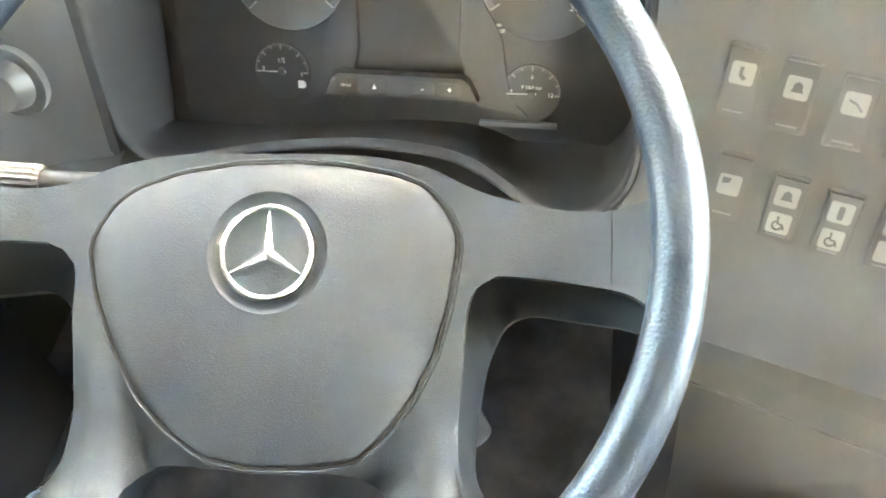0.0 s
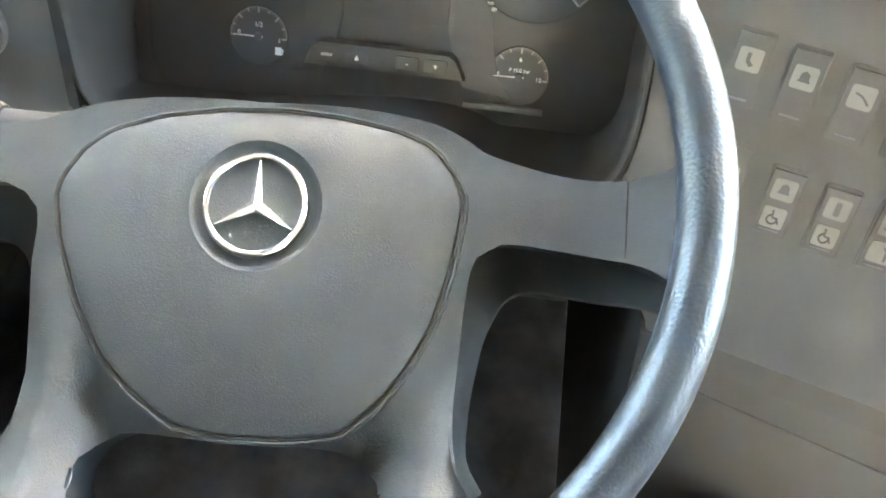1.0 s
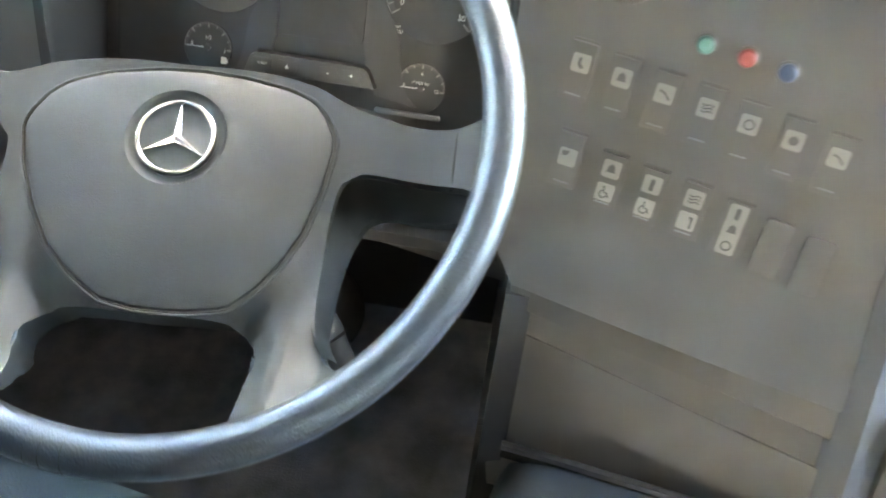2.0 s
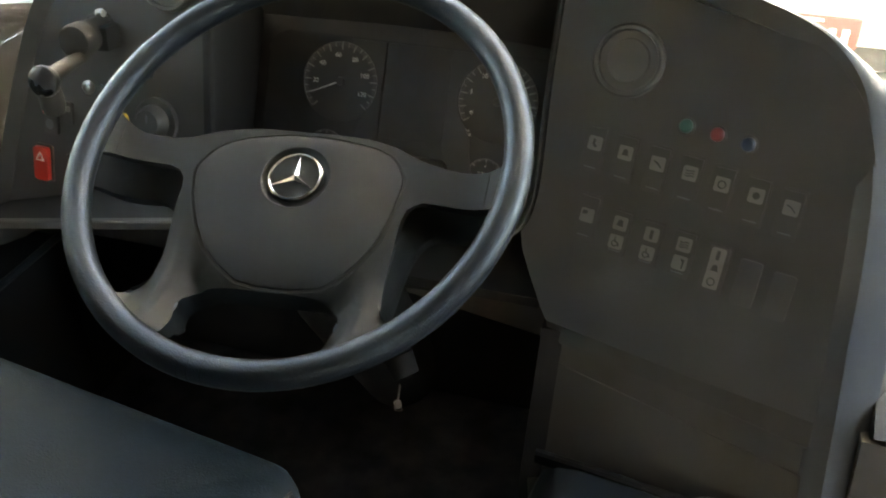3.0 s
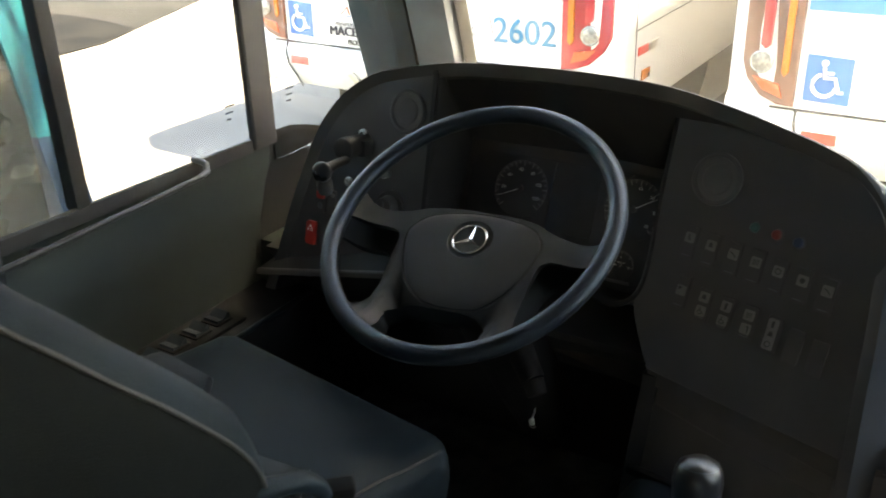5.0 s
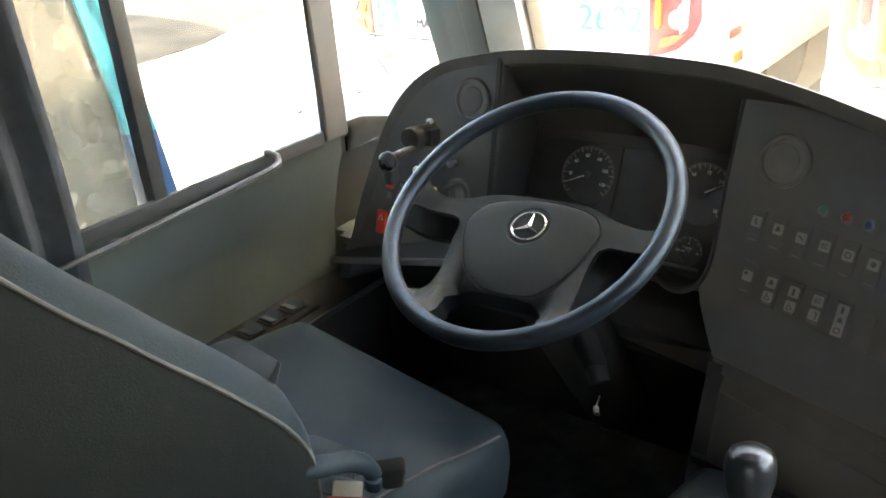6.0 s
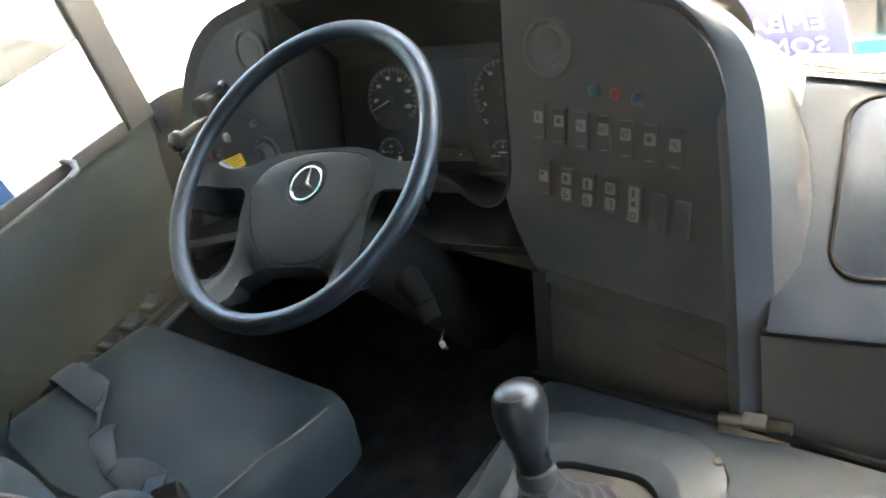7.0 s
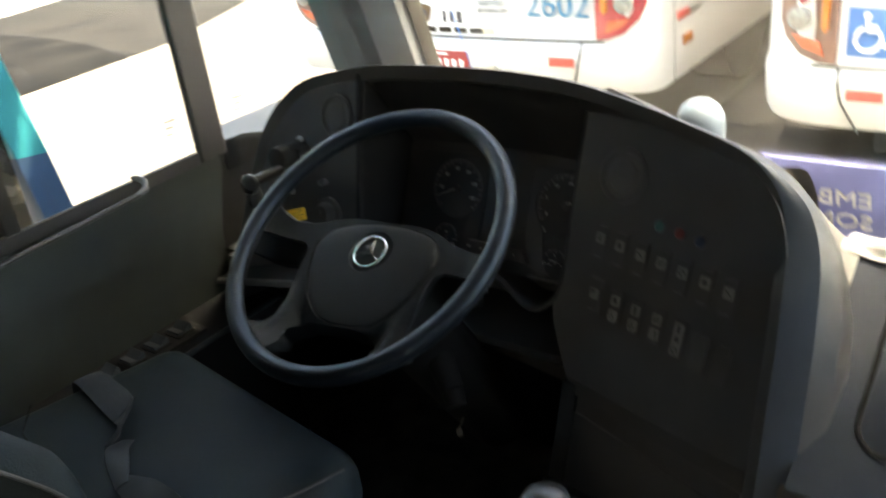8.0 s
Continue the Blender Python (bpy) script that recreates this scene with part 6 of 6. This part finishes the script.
# ---- parked buses ahead ----
def bus(x, y, number, label, corner, plate_z):
    """A parked bus seen from behind; corner is the radius of its upright rear corners."""
    def rear_face(u, z):
        a = abs(u)
        return 0.03 * a ** 2 + (0.0 if a < 1.25 - corner else corner - math.sqrt(max(0.0, corner ** 2 - (a - 1.25 + corner) ** 2)))

    ob = thing("parked_bus", Matrix.Translation((x, y, 0)), label, "bus", "parked buses")
    b = bmesh.new()
    us = [1.25 - corner + corner * k for k in (1.0, 0.985, 0.93, 0.83, 0.68, 0.48, 0.25, 0.0)]
    us = [-u for u in us] + [-0.6, -0.3, 0.0, 0.3, 0.6] + us[::-1]

    def section(z, dy=0.0, grow=0.0):
        row = [(u * (1 + grow), rear_face(u, z) - 0.0 + dy, z) for u in us]
        return row + [(1.25 * (1 + grow), 9.0, z), (-1.25 * (1 + grow), 9.0, z)]

    loft(b, [section(-0.115, 0.06, -0.02), section(-0.105, 0.02, -0.004), section(-0.07, -0.005), section(0.02, -0.035), section(0.11, -0.045), section(0.135, -0.035), section(0.15, -0.005), section(0.165, 0.0), section(0.62, 0.005), section(1.2, 0.03), section(1.9, 0.16), section(2.4, 0.38), section(2.58, 0.55, -0.03), section(2.65, 0.75, -0.10)])
    part("body", b, BUS_WHITE, ob)
    for v in (-0.95, 0.95):
        for yy in (1.9, 7.0):
            b = bmesh.new()
            rod(b, (v - 0.13, yy, -0.10), (v + 0.13, yy, -0.10), 0.45, seg=32)
            part("tyre", b, RUBBER, ob)
    b = bmesh.new()
    box(b, (-0.8, 0.35, -0.33), (0.8, 8.7, -0.10), 0.03)
    part("underbody", b, RUBBER, ob, "dark axle and engine underside")

    def patch(name, outline, off, mat, parent=ob, label="", thick=0.012, bevel=0.002):
        """A piece that follows the bowed rear; outline in (u, z)."""
        b = bmesh.new()
        slab(b, outline, thick, bevel, Matrix(((1, 0, 0, 0), (0, 0, -1, 0), (0, 1, 0, 0), (0, 0, 0, 1))))
        bmesh.ops.triangulate(b, faces=[f for f in b.faces if len(f.verts) > 4])
        for v in b.verts:
            v.co.y += rear_face(v.co.x, v.co.z) - off + 0.004
        return part(name, b, mat, parent, label)

    def bars(name, spots, z, h, off, mat):
        for u0, u1 in spots:
            patch(name, [(u0, z), (u1, z), (u1, z + h), (u0, z + h)], off, mat, thick=0.002, bevel=0)

    # panel joint and bumper corner gaps
    n = 24
    patch("panel_gap", [(-1.0 + 2.0 * i / n, 0.157) for i in range(n + 1)] + [(1.0 - 2.0 * i / n, 0.166) for i in range(n + 1)], 0.016, BUS_LINE, thick=0.006, bevel=0)
    for s in (-1, 1):
        gap = [(s * 0.885, 0.16), (s * 0.880, 0.10), (s * 0.865, 0.03), (s * 0.83, -0.05), (s * 0.79, -0.11)]
        b = bmesh.new()
        tube(b, [(g[0], rear_face(g[0], g[1]) - (0.048 if -0.02 < g[1] < 0.12 else 0.018), g[1]) for g in gap], 0.006, 6)
        part("corner_gap", b, BUS_LINE, ob)
        # lamp cluster
        hs = [(0.90, 0.17), (0.90, 1.15), (1.115, 1.15), (1.15, 0.62), (1.15, 0.34), (1.12, 0.27), (1.05, 0.205), (0.97, 0.175)]
        o = 0.055 if s > 0 else 0.0
        hs = [(s * (u + o), z) for u, z in hs]
        lamp = patch("tail_lamp", hs if s > 0 else hs[::-1], 0.022, LAMP_HOUSE if s < 0 else LAMP_RED, label="tall tail lamp cluster", thick=0.03, bevel=0.008)
        for (u0, u1, z0, z1), mat, what in (((1.02 + o, 1.068 + o, 0.41, 1.10), LAMP_RED, "red brake lens"), ((0.935 + o, 0.966 + o, 0.30, 1.10), LAMP_AMBER, "amber turn lens")):
            q = [(s * u0, z0 + 0.02), (s * (u0 + u1) / 2, z0), (s * u1, z0 + 0.02), (s * u1, z1), (s * u0, z1)]
            patch("lens", q if s > 0 else q[::-1], 0.032, mat, lamp, what, 0.014, 0.004)
        q = [(s * (u + o), z) for u, z in ((0.95, 0.205), (1.04, 0.235), (1.09, 0.285), (0.97, 0.265))]
        patch("lens", q if s > 0 else q[::-1], 0.028, LAMP_LOW, lamp, "low reflector lens", 0.012, 0.003)
        b = bmesh.new()
        mm = Matrix.Translation((s * (1.055 + o), rear_face(1.055 + o, 0) - 0.022, 0.355)) @ pose(0, 0, 0, 90, 0, 0)
        lathe(b, [(0.050, 0.0), (0.050, 0.010), (0.044, 0.015), (0.040, 0.012), (0.02, 0.020), (0.0005, 0.022)], 28, mm)
        part("lens", b, LAMP_CLEAR, lamp, "round clear reversing lens")
        for u0, u1, m2, w in ((0.56, 0.70, TAPE_GREY, "grey half"), (0.70, 0.845, TAPE_RED, "red half")):
            o = [(s * u0, 0.035), (s * u1, 0.035), (s * u1, 0.082), (s * u0, 0.082)]
            patch("reflector", o if s > 0 else o[::-1], 0.050, m2, label="reflective tape, " + w, thick=0.004, bevel=0.0005)
        b = bmesh.new()
        slab(b, [(-0.05, 0.03), (0.0, 0.035), (0.055, -0.02), (0.05, -0.04), (0.02, -0.03)], 0.03, 0.006, Matrix.Translation((s * 0.36, -0.045, -0.01)) @ pose(0, 0, 0, 90, 0, 0))
        part("tow_cover", b, STEEL, ob, "grey tow hook cover")
        # side markers
        b = bmesh.new()
        box(b, (s * 1.25 - 0.006, 0.33, 0.20), (s * 1.25 + 0.006, 0.48, 0.245), 0.002)
        part("side_reflector", b, RED_PART, ob)
        b = bmesh.new()
        box(b, (s * 1.25 - 0.006, 0.48, 0.20), (s * 1.25 + 0.006, 0.62, 0.245), 0.002)
        part("side_reflector", b, STEEL, ob)
        b = bmesh.new()
        box(b, (s * 1.25 - 0.008, 0.40, 0.055), (s * 1.25 + 0.010, 0.52, 0.11), 0.006)
        part("side_marker", b, LAMP_AMBER, ob, "amber side marker")
        b = bmesh.new()
        tube(b, [(s * 1.252, 0.27, 0.34), (s * 1.252, 1.5, 0.36), (s * 1.252, 6.0, 0.36)], 0.003, 6)
        part("side_gap", b, BUS_LINE, ob)
        b = bmesh.new()
        tube(b, [(s * 1.2505, 0.30, -0.10), (s * 1.2505, 0.29, 0.34), (s * 1.2505, 0.28, 1.1)], 0.003, 6)
        part("side_gap", b, BUS_LINE, ob)
    # blue band above, access sign
    patch("blue_band", [(-0.89 + 1.78 * i / n, 0.585 - 0.02 * i / n) for i in range(n + 1)] + [(0.89 - 1.78 * i / n, 1.1) for i in range(n + 1)], 0.004, BUS_BLUE, label="blue painted band", thick=0.004, bevel=0)
    sign = patch("access_sign", [(-0.868, 0.207), (-0.682, 0.200), (-0.682, 0.398), (-0.868, 0.405)], 0.006, SIGN_BLUE, label="blue wheelchair access sign", thick=0.003, bevel=0.0005)
    fr = Matrix.Translation((-0.775, rear_face(-0.775, 0) - 0.004, 0.302)) @ pose(0, 0, 0, 90, 0, 0)
    b = bmesh.new()
    w = 0.0085
    tube(b, [(-0.012 + 0.047 * math.cos(radians(a)), -0.022 + 0.047 * math.sin(radians(a)), 0.003) for a in range(110, 351, 15)], w, 6, m=fr)
    tube(b, [(-0.018, 0.052, 0.003), (-0.014, 0.010, 0.003), (0.028, 0.010, 0.003), (0.048, -0.050, 0.003), (0.066, -0.046, 0.003)], w, 6, m=fr)
    tube(b, [(-0.014, 0.030, 0.003), (0.022, 0.030, 0.003)], w * 0.8, 6, m=fr)
    lathe(b, [(0.0135, 0.0), (0.0135, 0.010)], 18, fr @ Matrix.Translation((-0.019, 0.072, 0)))
    part("wheelchair_symbol", b, WHITE_INK, sign)
    up = pose(0, 0, 0, 90, 0, 0)
    off = Matrix.Translation((0, -0.003, 0))
    lettering("city_name", "MACEIÓ", 0.076, INK_GREY, ob, off @ Matrix.Translation((-0.40, rear_face(0.4, 0) - 0.003, 0.253)) @ up, depth=0.001, bold=0.05)
    lettering("city_line", "PREFEITURA DE", 0.028, INK_GREY, ob, off @ Matrix.Translation((-0.40, rear_face(0.4, 0) - 0.003, 0.297)) @ up, depth=0.001)
    b = bmesh.new()
    tube(b, [(-0.45, -0.002, 0.350), (-0.40, -0.002, 0.400), (-0.385, -0.002, 0.352)], 0.005, 6, flat=0.3)
    part("city_mark", b, LAMP_AMBER, ob, "small orange city mark")
    b = bmesh.new()
    tube(b, [(-0.47, -0.004, 0.335), (-0.41, -0.004, 0.341), (-0.36, -0.004, 0.352), (-0.33, -0.004, 0.365)], [0.004, 0.008, 0.008, 0.003], 6, flat=0.3)
    part("city_wave", b, SIGN_BLUE, ob, "blue wave under the city mark")
    lettering("office_line", "PROCON MACEIO", 0.046, INK_BROWN, ob, off @ Matrix.Translation((-0.265 if number else -0.175, -0.0075, 0.195)) @ up @ Matrix.Diagonal((0.74, 1, 1, 1)), depth=0.0012, bold=0.03)
    patch("cream_strip", [(-0.31, 0.178), (0.36, 0.178), (0.36, 0.214), (-0.31, 0.214)], 0.005, CREAM, thick=0.002, bevel=0)
    if number:
        bars("printed_bar", [(-0.115 + 0.105 * k, -0.030 + 0.105 * k) for k in range(4)], 0.182, 0.030, 0.007, INK_BROWN)
    else:
        bars("printed_bar", [(-0.015 + 0.05 * k, 0.022 + 0.05 * k) for k in range(7)], 0.186, 0.020, 0.007, INK_BROWN)
    badge = patch("badge", [(-0.105 + x, 0.285 + z) for x, z in ((-0.010, -0.060), (0.010, -0.060), (0.038, -0.036), (0.048, 0.0), (0.058, 0.034), (0.036, 0.044), (0.0, 0.052), (-0.036, 0.044), (-0.058, 0.034), (-0.048, 0.0), (-0.038, -0.036))], 0.006, INK_GOLD, label="small gold and dark shield crest", thick=0.003, bevel=0)
    patch("badge_centre", [(-0.105 + 0.022 * math.cos(a), 0.285 + 0.026 * math.sin(a)) for a in (2 * math.pi * i / 12 for i in range(12))], 0.0075, INK_GREY, badge, thick=0.003, bevel=0)
    bars("printed_bar", [(0.025 + 0.048 * k, 0.047 + 0.048 * k + 0.012 * (k == 2)) for k in range(3)], 0.238, 0.062, 0.006, INK_GREY)
    lettering("notice", "SUGESTÕES E", 0.030, INK_GREY, ob, off @ Matrix.Translation((0.36, rear_face(0.36, 0) - 0.003, 0.345)) @ up, depth=0.001)
    lettering("notice", "RECLAMAÇÕES", 0.030, INK_GREY, ob, off @ Matrix.Translation((0.36, rear_face(0.36, 0) - 0.003, 0.308)) @ up, depth=0.001)
    if number:
        lettering("fleet_number", number, 0.187, INK_BLUE, ob, off @ Matrix.Translation((0.745, rear_face(0.745, 0) - 0.005, 0.338)) @ up, depth=0.001, label="teal fleet number", bold=0.012)
    plate = patch("number_plate", rounded(0.40, 0.122, 0.012, 4, 0.0, plate_z), 0.050, PLATE_RED, label="red number plate in a bumper recess", thick=0.006, bevel=0.001)
    for k in range(7):
        u = -0.15 + 0.05 * k
        patch("plate_bar", [(u - 0.012, plate_z - 0.045), (u + 0.012, plate_z - 0.045), (u + 0.012, plate_z + 0.014), (u - 0.012, plate_z + 0.014)], 0.0515, WHITE_INK, plate, thick=0.002, bevel=0)
    patch("plate_bar", [(-0.06, plate_z + 0.038), (0.06, plate_z + 0.038), (0.06, plate_z + 0.048), (-0.06, plate_z + 0.048)], 0.0515, WHITE_INK, plate, thick=0.002, bevel=0)
    return ob


bus(0.79, 2.95, "", "white city bus with red and amber tail lamps, seen from behind", 0.27, -0.036)
bus(-2.255, 3.15, "2602", "white city bus numbered 2602 with red tail lamps, seen from behind", 0.14, 0.030)

# ---- bus parked alongside ----
side = thing("teal_bus", Matrix.Translation((-1.15, 0.0, 0.0)), "teal and blue city bus with glazed door parked alongside", "bus")
b = bmesh.new()
box(b, (-2.45, -9.0, -0.25), (0.0, -0.62, 2.6), 0.05, 3)
part("body", b, BUS_BLUE, side)
b = bmesh.new()
loft(b, [[(0.0, y0, z), (0.03, y0 + 0.06, z), (0.02, y1 - 0.03, z), (-0.06, y1, z), (-0.20, y1 + 0.02, z), (-0.20, y1 - 0.04, z), (-0.04, y0, z)] for z, y0, y1 in ((0.70, 0.108, 0.185), (1.1, 0.05, 0.112), (1.8, -0.05, 0.0), (2.6, -0.16, -0.12))])
part("front_corner", b, BUS_TEAL, side, "teal painted front corner")
b = bmesh.new()
loft(b, [[(0.0, y0, z), (0.03, y0 + 0.06, z), (0.02, y1 - 0.03, z), (-0.06, y1, z), (-0.20, y1 + 0.02, z), (-0.20, y1 - 0.04, z), (-0.04, y0, z)] for z, y0, y1 in ((-0.25, 0.20, 0.32), (0.3, 0.155, 0.245), (0.70, 0.108, 0.185))])
part("front_corner_low", b, BUS_BLUE_DULL, side, "blue painted lower corner")
for y in (-0.10, -0.33, -0.36, -0.60):
    b = bmesh.new()
    box(b, (-0.03, y - 0.018, -0.2), (0.004, y + 0.018, 2.4), 0.006)
    part("door_seal", b, RUBBER, side, "black rubber door edge")
for y0, y1 in ((-0.09, 0.10), (-0.315, -0.118), (-0.585, -0.378)):
    b = bmesh.new()
    box(b, (-0.016, y0, -0.15), (-0.010, y1, 2.35))
    part("door_pane", b, GLASS_GREY, side, "uneven grey door glass")
for y, x in ((-0.16, -0.20), (-0.45, -0.22)):
    b = bmesh.new()
    tube(b, [(x, y, -0.1), (x, y, 0.7), (x - 0.05, y + 0.05, 1.0), (x - 0.05, y + 0.05, 2.3)], 0.017, 12)
    part("handrail", b, YELLOW, side, "yellow tubular handrail")
b = bmesh.new()
box(b, (-2.3, -0.6, -0.25), (-0.05, 0.10, -0.18), 0.01)
# Partition and unseen roof are added to keep bright daylight out of the doorway.
part("step_floor", b, FLOOR, side)
b = bmesh.new()
box(b, (-2.42, -0.62, -0.2), (-2.36, 0.2, 2.4), 0.01)
box(b, (-2.4, -0.60, -0.2), (-0.06, -0.56, 2.4), 0.01)
part("inner_wall", b, BOX, side, "grey inner partition added to darken the doorway")
b = bmesh.new()
box(b, (-2.45, -0.64, 2.35), (0.0, 0.05, 2.6), 0.03)
part("front_roof", b, BUS_BLUE, side)
